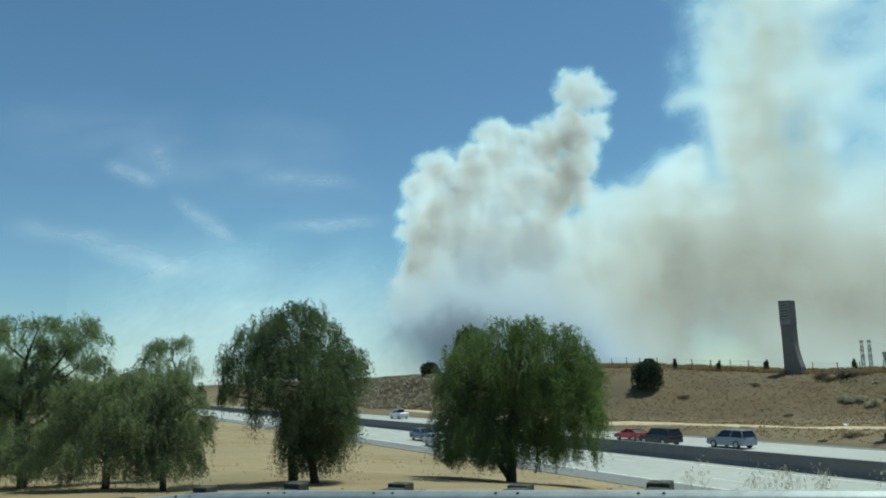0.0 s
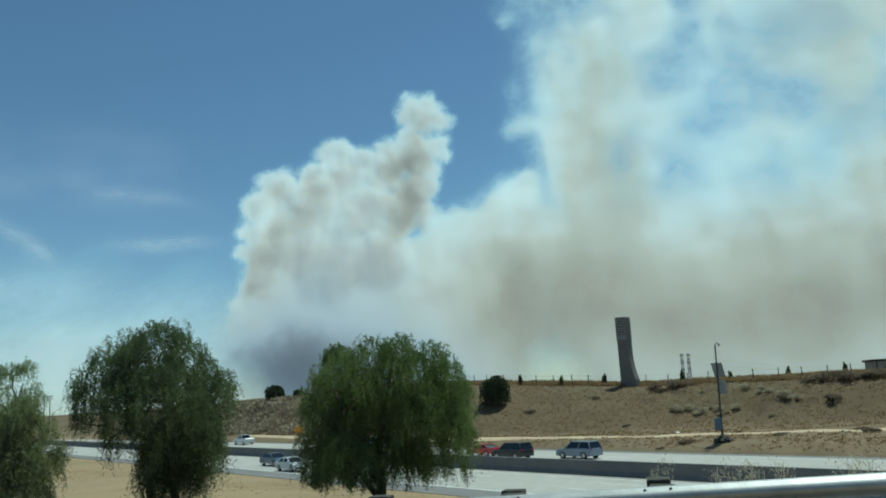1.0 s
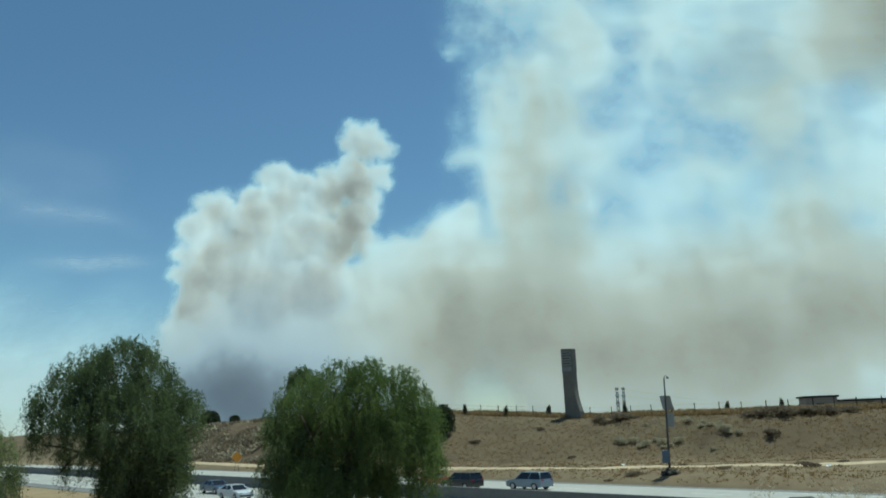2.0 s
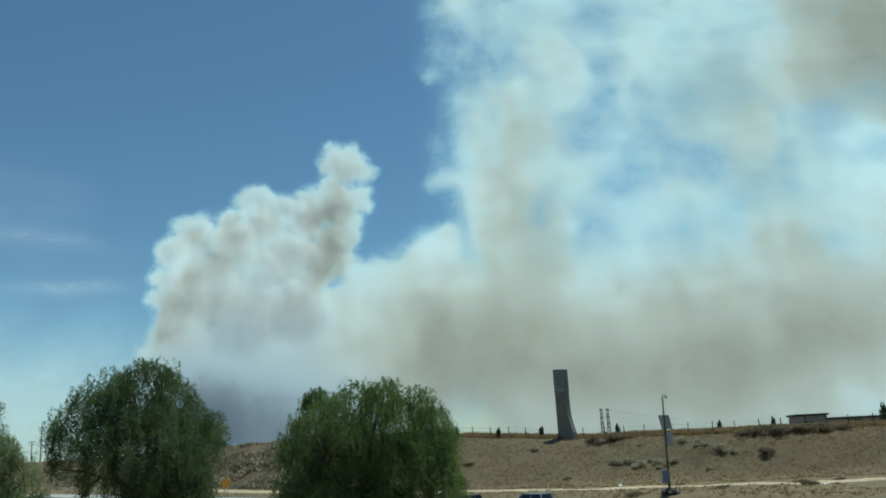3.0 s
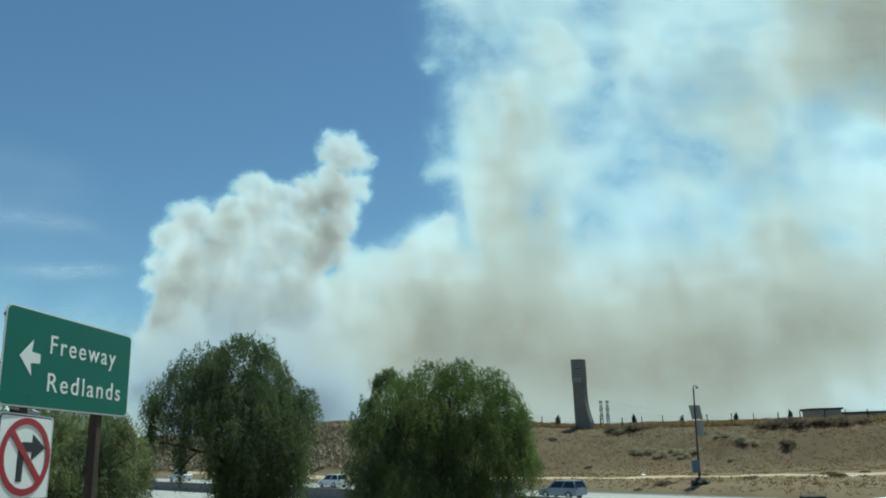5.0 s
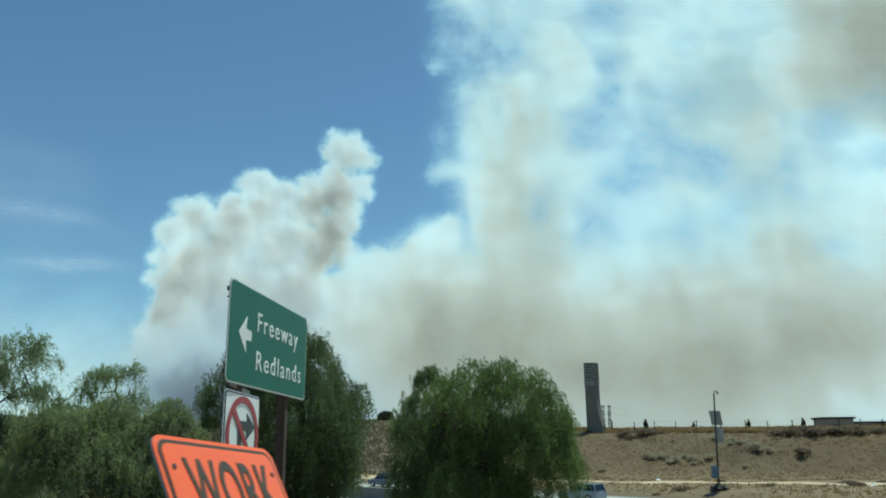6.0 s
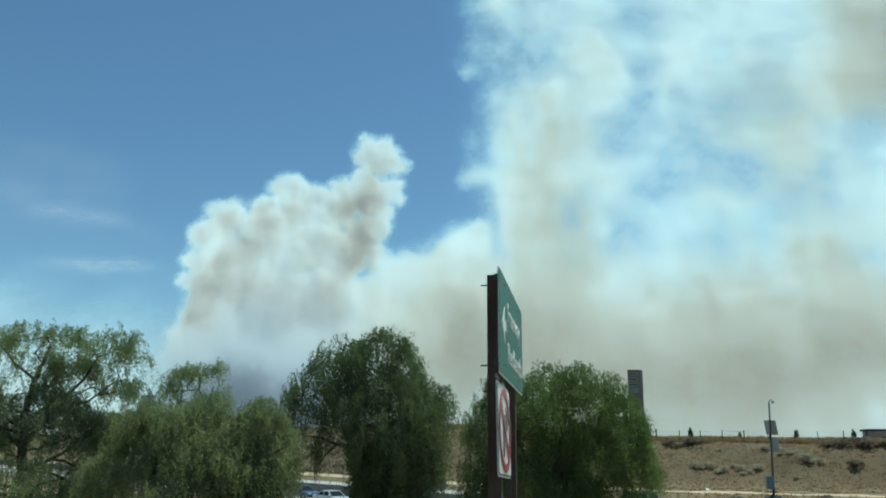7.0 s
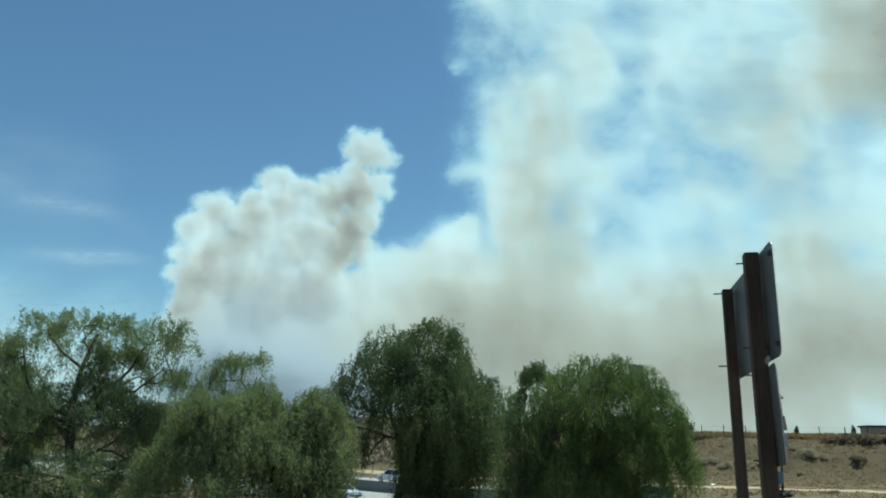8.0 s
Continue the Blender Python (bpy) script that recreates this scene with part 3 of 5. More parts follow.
def drift_soot(x, z):
    z = z + 340 * (fractal(x, z * 0.4, 380, 85, 4, 0.5) - 0.5)
    pale = np.exp(-(((x + 380) / 170) ** 2 + ((z - 560) / 150) ** 2))
    return 0.12 - 0.12 * pale + 0.17 * smooth(760 - z, 0, 480) - 0.05 * smooth(180 - z, 0, 120) + 0.44 * (fractal(x + 0.15 * z, z * 0.45, 230, 87, 5, 0.52) - 0.5)


def softened(values, shape, cells, tall=1.0):
    """Values on a grid, smeared over that many cells across and tall times as many upwards."""
    g = np.pad(values.reshape(shape), 24, mode="edge")
    u, v = np.fft.fftfreq(g.shape[0])[:, None], np.fft.rfftfreq(g.shape[1])[None]
    g = np.fft.irfft2(np.fft.rfft2(g) * np.exp(-2 * (math.pi * cells) ** 2 * (u * u + (tall * v) ** 2)), g.shape)
    return g[24:-24, 24:-24].ravel()


def build_smoke():
    step, dist = 7, 3000
    xs, zs = np.arange(-3000, 2500, step, dtype=float), np.arange(-30, 2450, step, dtype=float)
    gx, gz = [g.ravel() for g in np.meshgrid(xs, zs, indexing="ij")]
    inside, stand = plume_fields(gx, gz)
    plume, drift = plume_density(gx, gz, inside), drift_density(gx, gz)
    haze = puffs(gx, gz, HAZE, 1.0) * (0.8 + 0.4 * fractal(gx, gz * 3, 500, 401, 4)) * smooth(gz, -60, 30)
    thick = 1 - (1 - plume) * (1 - drift) * (1 - haze)
    solid = plume_weight(gx, gz, inside)
    # the plume's heads, softer lumps in the drifting smoke, and the lean of the whole mass downwind
    shape = (len(xs), len(zs))
    mid = softened(stand, shape, 6.0)
    heads = 0.20 * (softened(stand, shape, 1.1) - mid) + 0.12 * (mid - softened(stand, shape, 14.0)) + 6 * (fractal(*warped(gx - 0.25 * gz, gz * 0.8, 40, 90, 67, 4), 80, 63, 4, 0.5) - 0.5)
    tall = softened(stand, shape, 2.2, 4.0) - softened(stand, shape, 7.0, 2.0)
    high = smooth(gz + 0.35 * (gx + 800), 480, 860)
    heads = heads * high + (0.36 * tall + 13 * (fractal(gx - 0.35 * gz, gz * 0.5, 130, 69, 4, 0.5) - 0.5)) * (1 - high)
    lump = softened(solid * smooth(gz, 260, 620), shape, 6.0) * heads + smooth(gz, 150, 500) * 34 * (fractal(gx, gz * 0.8, 330, 91, 4, 0.42) - 0.5)
    lump = lump + dist - 1700 / (1 - 0.88 * gz / dist)
    wx, wz = warped(gx, gz, 150, 200, 61, 5)
    fx, fz = warped(gx, gz, 90, 110, 65, 5)
    lee = 1 - 0.8 * smooth(-gx, 1230, 1480)
    # depth and folds darken the plume's colour in place of self-shadowing
    own = (0.06 + 0.18 * smooth(inside, 0, 90) + 0.8 * puffs(fx, fz, FOLD_SHADE) + 0.12 * (fractal(gx + 0.2 * gz, gz * 0.6, 110, 83, 4, 0.5) - 0.5)) * solid
    soot_shade = np.clip(0.85 * puffs(wx, wz, SOOT_SHADE) + (own + drift_soot(gx, gz) * (1 - solid)) * lee, 0, 1)
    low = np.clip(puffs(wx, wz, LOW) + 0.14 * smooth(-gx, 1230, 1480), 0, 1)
    n = len(zs)
    i, j = np.meshgrid(np.arange(len(xs) - 1), np.arange(n - 1), indexing="ij")
    a = (i * n + j).ravel()
    quads = np.stack([a, a + n, a + n + 1, a + 1], 1)
    quads = quads[thick[quads].max(1) > 0.012]
    used, flat = np.unique(quads, return_inverse=True)
    mesh = arrays("wildfire_smoke", (np.stack([gx, dist + 0 * gx, gz], 1) * (1 - lump / dist)[:, None])[used], flat.reshape(-1, 4), True, thickness=thick[used], soot_shade=soot_shade[used], low=low[used], solid=solid[used], cool=(0.15 + 0.85 * smooth(gz, 180, 620))[used])
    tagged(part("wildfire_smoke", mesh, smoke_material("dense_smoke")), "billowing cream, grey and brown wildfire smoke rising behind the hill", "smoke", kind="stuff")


# wisps of cirrus: from (x, z) to (x, z), half width, strength
WISPS = [(-2720, 1030, -2400, 910, 22, 0.5), (-2570, 1050, -1440, 810, 70, 0.22), (-3430, 1320, -2070, 1020, 90, 0.18), (-2330, 830, -1990, 580, 22, 0.4), (-3250, 790, -2060, 470, 32, 0.62), (-2600, 570, -1640, 430, 60, 0.25), (-1800, 650, -1270, 640, 20, 0.26), (-1820, 650, -1300, 640, 16, 0.3), (-2030, 940, -1340, 770, 26, 0.25), (-2130, 1140, -1450, 970, 60, 0.16), (-2430, 1100, -2350, 920, 30, 0.18)]


def build_cirrus():
    m = Nodes("thin_cloud")
    dens = m.attr("thickness")
    streak = m.node("ShaderNodeMapping", Vector=m.coords(), Scale=(0.0022, 0.0009, 0.0075), Rotation=(0, radians(12), 0)).outputs[0]
    n = m.noise(1.0, 5, 0.55, streak)
    alpha = m.maths("MULTIPLY", m.ramp(n, [(0.30, (0.25, 0.25, 0.25)), (0.72, (1, 1, 1))]), dens, True)
    both = m.node("ShaderNodeAddShader")
    m.put(both, "0", m.node("ShaderNodeBsdfDiffuse", Color=(0.9, 0.93, 0.95, 1)).outputs[0])
    m.put(both, "1", m.node("ShaderNodeBsdfTranslucent", Color=(0.9, 0.93, 0.95, 1)).outputs[0])
    mix = m.node("ShaderNodeMixShader", Fac=alpha)
    m.put(mix, "1", m.node("ShaderNodeBsdfTransparent").outputs[0]), m.put(mix, "2", both.outputs[0])
    mat = m.surface(mix.outputs[0])
    xs, zs = np.arange(-3500, -600, 14.0), np.arange(200, 1500, 9.0)
    gx, gz = [g.ravel() for g in np.meshgrid(xs, zs, indexing="ij")]
    wx, wz = warped(gx, gz, 70, 260, 501, 4, 0.5)
    clear = np.ones_like(gx)
    for x0, z0, x1, z1, wide, strong in WISPS:
        lx, lz = x1 - x0, z1 - z0
        t = ((wx - x0) * lx + (wz - z0) * lz) / (lx * lx + lz * lz)
        off = np.hypot(wx - x0 - lx * np.clip(t, 0, 1), wz - z0 - lz * np.clip(t, 0, 1))
        end = np.clip((np.abs(t - 0.5) - 0.15) / 0.45, 0, 1)
        clear *= 1 - 0.70 * strong * np.exp(-(off / wide / 1.4) ** 2) * (1 - end * end * (3 - 2 * end))
    dens = (1 - clear) * (0.6 + 0.8 * fractal(gx, gz * 2, 160, 511, 4))
    k = len(zs)
    i, j = np.meshgrid(np.arange(len(xs) - 1), np.arange(k - 1), indexing="ij")
    a = (i * k + j).ravel()
    quads = np.stack([a, a + k, a + k + 1, a + 1], 1)
    quads = quads[dens[quads].max(1) > 0.006]
    used, flat = np.unique(quads, return_inverse=True)
    verts = np.stack([1.22 * gx, 3650 + gx * 0.05, 1.22 * gz], 1)[used]
    mesh = arrays("cirrus_cloud", verts, flat.reshape(-1, 4), True, thickness=dens[used])
    tagged(part("cirrus_cloud", mesh, mat), "faint white streaks of high cirrus cloud", "cloud", kind="stuff")


# ---- trees and scrub ----
def sprays(lobes, count, seed, length=(0.5, 1.3), leaf=0.13, steps=10, floor=0.3, low=-0.25, fill=0.25, width=0.2):
    """Hanging sprays of narrow leaves that start on and inside rounded lobes (x, y, z, rx, ry, rz)."""
    rng = np.random.default_rng(seed)
    lobes = np.array(lobes, float)
    area = (lobes[:, 3] * lobes[:, 4] + lobes[:, 4] * lobes[:, 5] + lobes[:, 3] * lobes[:, 5])
    pick = rng.choice(len(lobes), count, p=area / area.sum())
    way = rng.normal(size=(count, 3))
    way /= np.linalg.norm(way, axis=1)[:, None]
    flip = way[:, 2] < low
    way[flip, 2] *= -1
    depth = np.where(rng.random(count) < fill, rng.uniform(0.35, 0.85, count), rng.uniform(0.82, 1.06, count))
    return strands(lobes[pick, :3] + way * lobes[pick, 3:] * depth[:, None], way, rng, length, leaf, steps, floor, width)


def strands(at, way, rng, length, leaf, steps=10, floor=0.3, width=0.2):
    """Strands that arch out along way and hang down from the places at, with narrow leaves in pairs along them."""
    count = len(at)
    rise = (at[:, 2] - at[:, 2].min()) / (np.ptp(at[:, 2]) + 1e-6)
    hang = rng.uniform(*length, count) * (0.6 + 0.7 * rng.random(count)) * (1.1 - 0.65 * rise)
    hang = np.minimum(hang, np.maximum(at[:, 2] - floor * (0.6 + 0.8 * rng.random(count)), 0.12))
    out = way.copy()
    out[:, 2] = 0
    sway = rng.normal(size=(count, 3)) * 0.12
    sway[:, 2] = 0
    t = np.linspace(0, 1, steps)
    stem = at[:, None] + out[:, None] * (0.28 * hang[:, None, None] * np.sqrt(t)[None, :, None]) + sway[:, None] * t[None, :, None] * hang[:, None, None]
    stem[:, :, 2] += hang[:, None] * (1.1 * np.clip(way[:, 2:3], 0, 1) * t[None] * (1 - t[None]) - t[None] ** 1.35)
    centre = np.repeat(stem.reshape(-1, 3), 2, 0)
    n = len(centre)
    centre += rng.normal(size=(n, 3)) * 0.04
    along = rng.normal(size=(n, 3)) * 0.6
    along[:, 2] -= 0.95
    along /= np.linalg.norm(along, axis=1)[:, None]
    side = np.cross(along, rng.normal(size=(n, 3)))
    side /= np.linalg.norm(side, axis=1)[:, None] + 1e-9
    size = leaf * rng.uniform(0.6, 1.35, n)[:, None]
    verts = np.stack([centre - along * size * 0.5, centre + side * size * width * 0.5, centre + along * size * 0.5, centre - side * size * width * 0.5], 1).reshape(-1, 3)
    return verts, np.arange(4 * n).reshape(-1, 4)


def branch_tips(lobes, weights, n, seed, open_by, lowest):
    """Places in the crown to which branches grow, with clearings where the crown is open."""
    rng = np.random.default_rng(seed + 900)
    lobes = np.array(lobes, float)
    share = lobes[:, 3] * lobes[:, 5] * np.array(weights)
    tips = []
    while len(tips) < n:
        x, y, z, rx, ry, rz = lobes[rng.choice(len(lobes), p=share / share.sum())]
        w = rng.normal(size=3)
        w /= np.linalg.norm(w)
        w[2] = abs(w[2]) if w[2] < -0.3 else w[2]
        far = rng.uniform(0.7, 1.0) if rng.random() < 0.7 else rng.uniform(0.15, 0.7)
        if w[2] > 0.2 and rng.random() < 0.15:
            far = rng.uniform(1.0, 1.2)
        p = np.array((x + w[0] * rx * far, y + w[1] * ry * far, z + w[2] * rz * far))
        gap = 0.5 + 0.5 * noise.noise(Vector(p) * 1.9 + Vector((seed, 0, 0)))
        if p[2] > lowest and gap > open_by * (0.8 + 0.3 * far):
            tips.append(p)
    return np.array(tips)


def branching(woods, tips, bm, rng):
    """Grows thin arching branches from the limbs to every tip; returns the places along the outer branches and their ways."""
    at = np.array([p[:3] for p in woods], float)
    girth = [p[3] for p in woods]
    heart = at[len(at) // 3]
    order = np.argsort(np.linalg.norm(tips - heart, axis=1))
    places, parent = [p for p in at], [-1] * len(at)
    ends = []
    for k in order:
        tip = tips[k]
        arr = np.array(places)
        gap = np.linalg.norm(arr - tip, axis=1) + 0.9 * np.clip(arr[:, 2] - tip[2], 0, None)
        near = int(np.argmin(gap))
        start = arr[near]
        steps = max(1, int(np.linalg.norm(tip - start) / 0.45))
        last = near
        for q in range(1, steps + 1):
            t = q / steps
            p = start + (tip - start) * t + np.array((rng.gauss(0, 0.05), rng.gauss(0, 0.05), 0.35 * t * (1 - t) * np.linalg.norm(tip - start)))
            places.append(p), parent.append(last)
            last = len(places) - 1
        ends.append(last)
    load = np.zeros(len(places))
    load[ends] = 1
    for k in range(len(places) - 1, len(at) - 1, -1):
        load[parent[k]] += load[k]
    for k in range(len(at), len(places)):
        a, b = places[parent[k]], places[k]
        ra, rb = [min(0.005 + 0.0052 * math.sqrt(load[q]), 0.04 if q >= len(at) else girth[q]) for q in (parent[k], k)]
        tube([a, b], [max(ra, rb), rb], 5 if rb > 0.02 else 3, bm, False)
    outer = [k for k in range(len(at), len(places)) if load[k] <= 3]
    ways = np.array([places[k] - places[parent[k]] for k in outer])
    ways /= np.linalg.norm(ways, axis=1)[:, None] + 1e-6
    return np.array([places[k] for k in outer]), ways


def weeping_tree(at, turn, lobes, trunk, limbs, material, count, seed, label, leaf=0.13, length=(0.5, 1.3), tips=260, open_by=0.38, floor=0.4, bunch=0.16, even=0.5, pairs=10, curtains=0, stems=()):
    lobes, weights = [r[:6] for r in lobes], [r[6] for r in lobes]
    x, y = at
    tree = thing("pepper_tree", pose(x, y, ground_at(x, y) - 0.05, 0, 0, turn), label, "tree", "trees along the ramp")
    part("trunk", tube([p[:3] for p in trunk], [p[3] for p in trunk], 10), BARK, tree)
    for pts in stems:
        part("trunk", tube([p[:3] for p in pts], [p[3] for p in pts], 9), BARK, tree)
    woods = [p for p in trunk if p[2] > 1.0]
    for pts in limbs:
        radii = list(np.linspace(pts[0][3], pts[-1][3], len(pts)))
        part("limb", tube([p[:3] for p in pts], radii, 7), BARK, tree)
        for p, q in zip(pts, pts[1:]):
            woods += [tuple(np.array(p) + (np.array(q) - np.array(p)) * t) for t in (0.33, 0.67, 1.0)]
    bm = bmesh.new()
    places, ways = branching(woods, branch_tips(lobes, weights, tips, seed, open_by, 1.0), bm, random.Random(seed))
    tagged(part("branchwork", bm, BARK, tree), kind="stuff")
    # some strands hang from the outer branches in bunches, the rest all over the rounded heads of the crown
    rng = np.random.default_rng(seed)
    own, rest = int(count * (1 - even)), int(count * even)
    rich = rng.gamma(2.0, 1.0, len(places))
    pick = rng.choice(len(places), own, p=rich / rich.sum())
    spread = rng.normal(size=(own, 3))
    start = places[pick] + spread * (bunch, bunch, bunch * 0.8)
    way = ways[pick] * 0.6 + spread / np.linalg.norm(spread, axis=1)[:, None]
    heads = np.array(lobes)
    share = heads[:, 3] * heads[:, 5] * np.array(weights)
    pick = rng.choice(len(heads), rest, p=share / share.sum())
    out = rng.normal(size=(rest, 3))
    out /= np.linalg.norm(out, axis=1)[:, None]
    out[:, 2] = np.where(out[:, 2] < -0.25, -out[:, 2], out[:, 2])
    depth = np.clip(rng.normal(0.92, 0.13, rest), 0.3, 1.14)
    skin = heads[pick, :3] + out * heads[pick, 3:] * depth[:, None]
    # the heads break up into clumps that stand out, with hollows between
    swell = np.array([noise.noise(Vector(p) * 1.5 + Vector((0, seed, 0))) for p in skin])
    skin = skin + out * heads[pick, 3:] * (0.30 * swell * (depth > 0.7))[:, None]
    keep = swell + 0.35 * rng.random(rest) > -0.03
    skin, out = skin[keep], out[keep]
    v, f = strands(np.concatenate([start, skin]), np.concatenate([way, out]), rng, length, leaf, pairs, floor, 0.22)
    if curtains:
        # thick hanging tassels round the hem of the crown
        low = heads[heads[:, 2] < np.median(heads[:, 2]) + 0.3]
        pick = rng.integers(0, len(low), curtains)
        round_about = rng.uniform(0, 2 * math.pi, curtains)
        rim = np.stack([np.cos(round_about), np.sin(round_about), rng.uniform(-0.75, 0.1, curtains)], 1)
        hem = low[pick, :3] + rim * low[pick, 3:] * rng.uniform(0.75, 1.0, (curtains, 1))
        hem = hem[hem[:, 2] > 0.9]
        each = np.repeat(hem, 20, 0) + rng.normal(size=(len(hem) * 20, 3)) * (0.11, 0.11, 0.22)
        v2, f2 = strands(each, rng.normal(size=each.shape) * 0.12, rng, (0.6, 1.35), leaf, 12, floor, 0.22)
        v, f = np.concatenate([v, v2]), np.concatenate([f, f2 + len(v)])
    tagged(part("crown", arrays("crown", v, f), material, tree), "drooping narrow leaves")
    return tree


def lobe_list(rows, cx, top_row, top, m):
    """Lobes from (across, down, radius, radius) in steps of m metres, counted from a centre line and from the tree's top."""
    out = []
    for row in rows:
        u, v, r = row[:3]
        rz = row[3] if len(row) > 3 else r
        out.append(((u - cx) * m, ((u * 7919 + v * 104729) % 13 - 6) / 6 * r * m * 0.7, top + 0.1 - (v - top_row) * m, r * m * 0.98, max(r, rz) * m, rz * m * 1.08, row[4] if len(row) > 4 else 1.0))
    return out


def build_trees():
    # round-headed tree with a crooked trunk, grey-green
    rows = [(330, 655, 50, 42), (290, 695, 55, 50, 0.7), (362, 690, 40, 42), (252, 652, 34, 30, 0.45), (310, 760, 85, 80, 0.8), (395, 765, 55, 70), (205, 755, 38, 50, 0.5), (235, 705, 42, 45, 0.5), (268, 692, 46, 46, 0.45), (250, 742, 50, 50, 0.5), (345, 780, 80, 80), (432, 735, 20, 30, 0.5), (200, 706, 28, 34, 0.5), (340, 838, 50, 68, 1.3), (390, 836, 40, 60, 1.5), (314, 862, 24, 54, 2.4), (338, 882, 26, 44, 2.0), (366, 876, 40, 46, 1.5), (255, 800, 40, 46, 0.3)]
    weeping_tree((-11.8, 29.9), 20, lobe_list(rows, 325, 608, 7.3, 0.0213),
                 [(-0.6, 1.8, 0, 0.22), (-0.65, 1.6, 0.9, 0.18), (-0.5, 1.1, 1.9, 0.165), (-0.4, 0.5, 2.7, 0.15), (0.3, 0.1, 3.9, 0.12), (0.4, 0, 5.6, 0.05)],
                 [[(-0.4, 0.5, 2.7, 0.11), (-1.0, 0, 3.2, 0.09), (-1.3, 0.1, 4.0, 0.07), (-1.2, 0.2, 5.3, 0.03)], [(-1.0, 0, 3.2, 0.06), (-1.55, -0.1, 3.3, 0.05), (-2.1, -0.15, 3.5, 0.04), (-2.7, -0.2, 3.6, 0.025)], [(-1.5, -0.1, 3.28, 0.045), (-1.85, -0.15, 2.95, 0.04), (-2.1, -0.2, 2.6, 0.02)], [(0.3, 0.1, 3.9, 0.09), (1.2, 0, 4.4, 0.07), (1.8, 0, 5.2, 0.03)], [(-0.5, 1.1, 1.9, 0.09), (0.9, -0.4, 2.8, 0.07), (1.6, -0.5, 3.4, 0.03)]],
                 LEAF_GREY, 9800, 11, "grey-green weeping pepper tree with a crooked dark trunk", 0.108, (0.5, 1.5), 330, 0.40, 0.4, 0.14, 0.55, 10, 40,
                 [[(0.6, 0.1, 0, 0.19), (0.45, 0.1, 0.9, 0.15), (0.1, 0.3, 2.0, 0.12), (-0.3, 0.4, 2.7, 0.1)]])
    # wide green tree, densest crown
    rows = [(742, 690, 34, 34), (690, 705, 50, 42), (800, 712, 40, 40), (826, 738, 32, 38), (655, 745, 58, 55), (742, 745, 68, 60), (812, 775, 56, 55), (842, 795, 26, 50), (665, 825, 70, 66), (752, 830, 78, 70), (822, 840, 46, 56), (650, 872, 52, 42, 1.4), (735, 880, 62, 46, 2.2), (690, 790, 80, 70), (780, 800, 70, 60)]
    weeping_tree((-5.2, 37.9), 7, lobe_list(rows, 700, 655, 7.5, 0.0262),
                 [(0, 0, 0, 0.26), (0.05, 0, 1.0, 0.21), (0, 0.1, 2.2, 0.19), (0.3, 0, 4.0, 0.12), (0.8, 0, 6.4, 0.04)],
                 [[(0, 0.1, 2.0, 0.13), (-1.2, 0, 3.4, 0.1), (-2.1, 0, 5.4, 0.04)], [(0.1, 0, 2.6, 0.12), (1.6, 0, 3.8, 0.09), (2.7, 0, 5.2, 0.04)], [(0, 0, 1.2, 0.12), (-0.5, -0.2, 2.2, 0.1), (-1.6, -0.6, 3.6, 0.04)]],
                 LEAF_GREEN, 12500, 12, "broad dense green weeping pepper tree with a short trunk", 0.115, (0.5, 1.4), 480, 0.34, 0.8, 0.16, 0.72, 10, 70)
    rows = [(620, 690, 32, 32), (605, 745, 40, 46), (580, 760, 28, 40), (588, 800, 36, 60), (578, 850, 30, 50), (620, 830, 36, 60), (600, 890, 44, 44)]
    weeping_tree((-8.0, 39.2), 10, lobe_list(rows, 600, 660, 7.05, 0.0262),
                 [(2.4, -0.7, 0, 0.16), (1.6, -0.4, 1.1, 0.13), (0.5, 0, 2.4, 0.11), (0.1, 0, 3.4, 0.1), (0.4, 0, 5.6, 0.04)],
                 [[(0.5, 0, 2.4, 0.07), (-0.5, 0, 3.6, 0.05), (-0.6, 0, 5.0, 0.02)], [(0.1, 0, 3.2, 0.07), (0.6, 0, 4.4, 0.05), (0.7, 0, 5.8, 0.02)]],
                 LEAF_SAGE, 2700, 18, "slender grey-green pepper tree leaning away from its neighbour", 0.14, (0.5, 1.4), 130, 0.36, 0.9, 0.14, 0.6, 10, 22)
    # tall open tree with visible limbs
    rows = [(100, 592, 46, 40, 0.75), (55, 640, 55, 50, 0.75), (160, 590, 46, 40, 0.75), (205, 597, 48, 42, 0.75), (245, 594, 38, 36, 0.75), (288, 598, 42, 42, 0.75), (326, 622, 42, 46, 0.75), (170, 645, 55, 50, 0.75), (250, 655, 55, 50, 0.75), (330, 680, 36, 44, 0.75), (90, 725, 66, 60, 1.6), (20, 660, 46, 50, 0.75), (-40, 690, 56, 56, 0.75), (230, 745, 60, 55, 1.6), (140, 785, 70, 60, 1.6), (30, 790, 70, 60, 1.6), (-60, 790, 66, 60, 1.6), (300, 750, 50, 50, 1.6), (180, 850, 80, 60, 1.6), (60, 860, 80, 60, 1.6), (-40, 870, 70, 60, 1.6), (280, 840, 60, 60, 1.6), (335, 750, 42, 46, 1.6), (200, 712, 60, 50, 1.6), (120, 900, 80, 50, 1.6)]
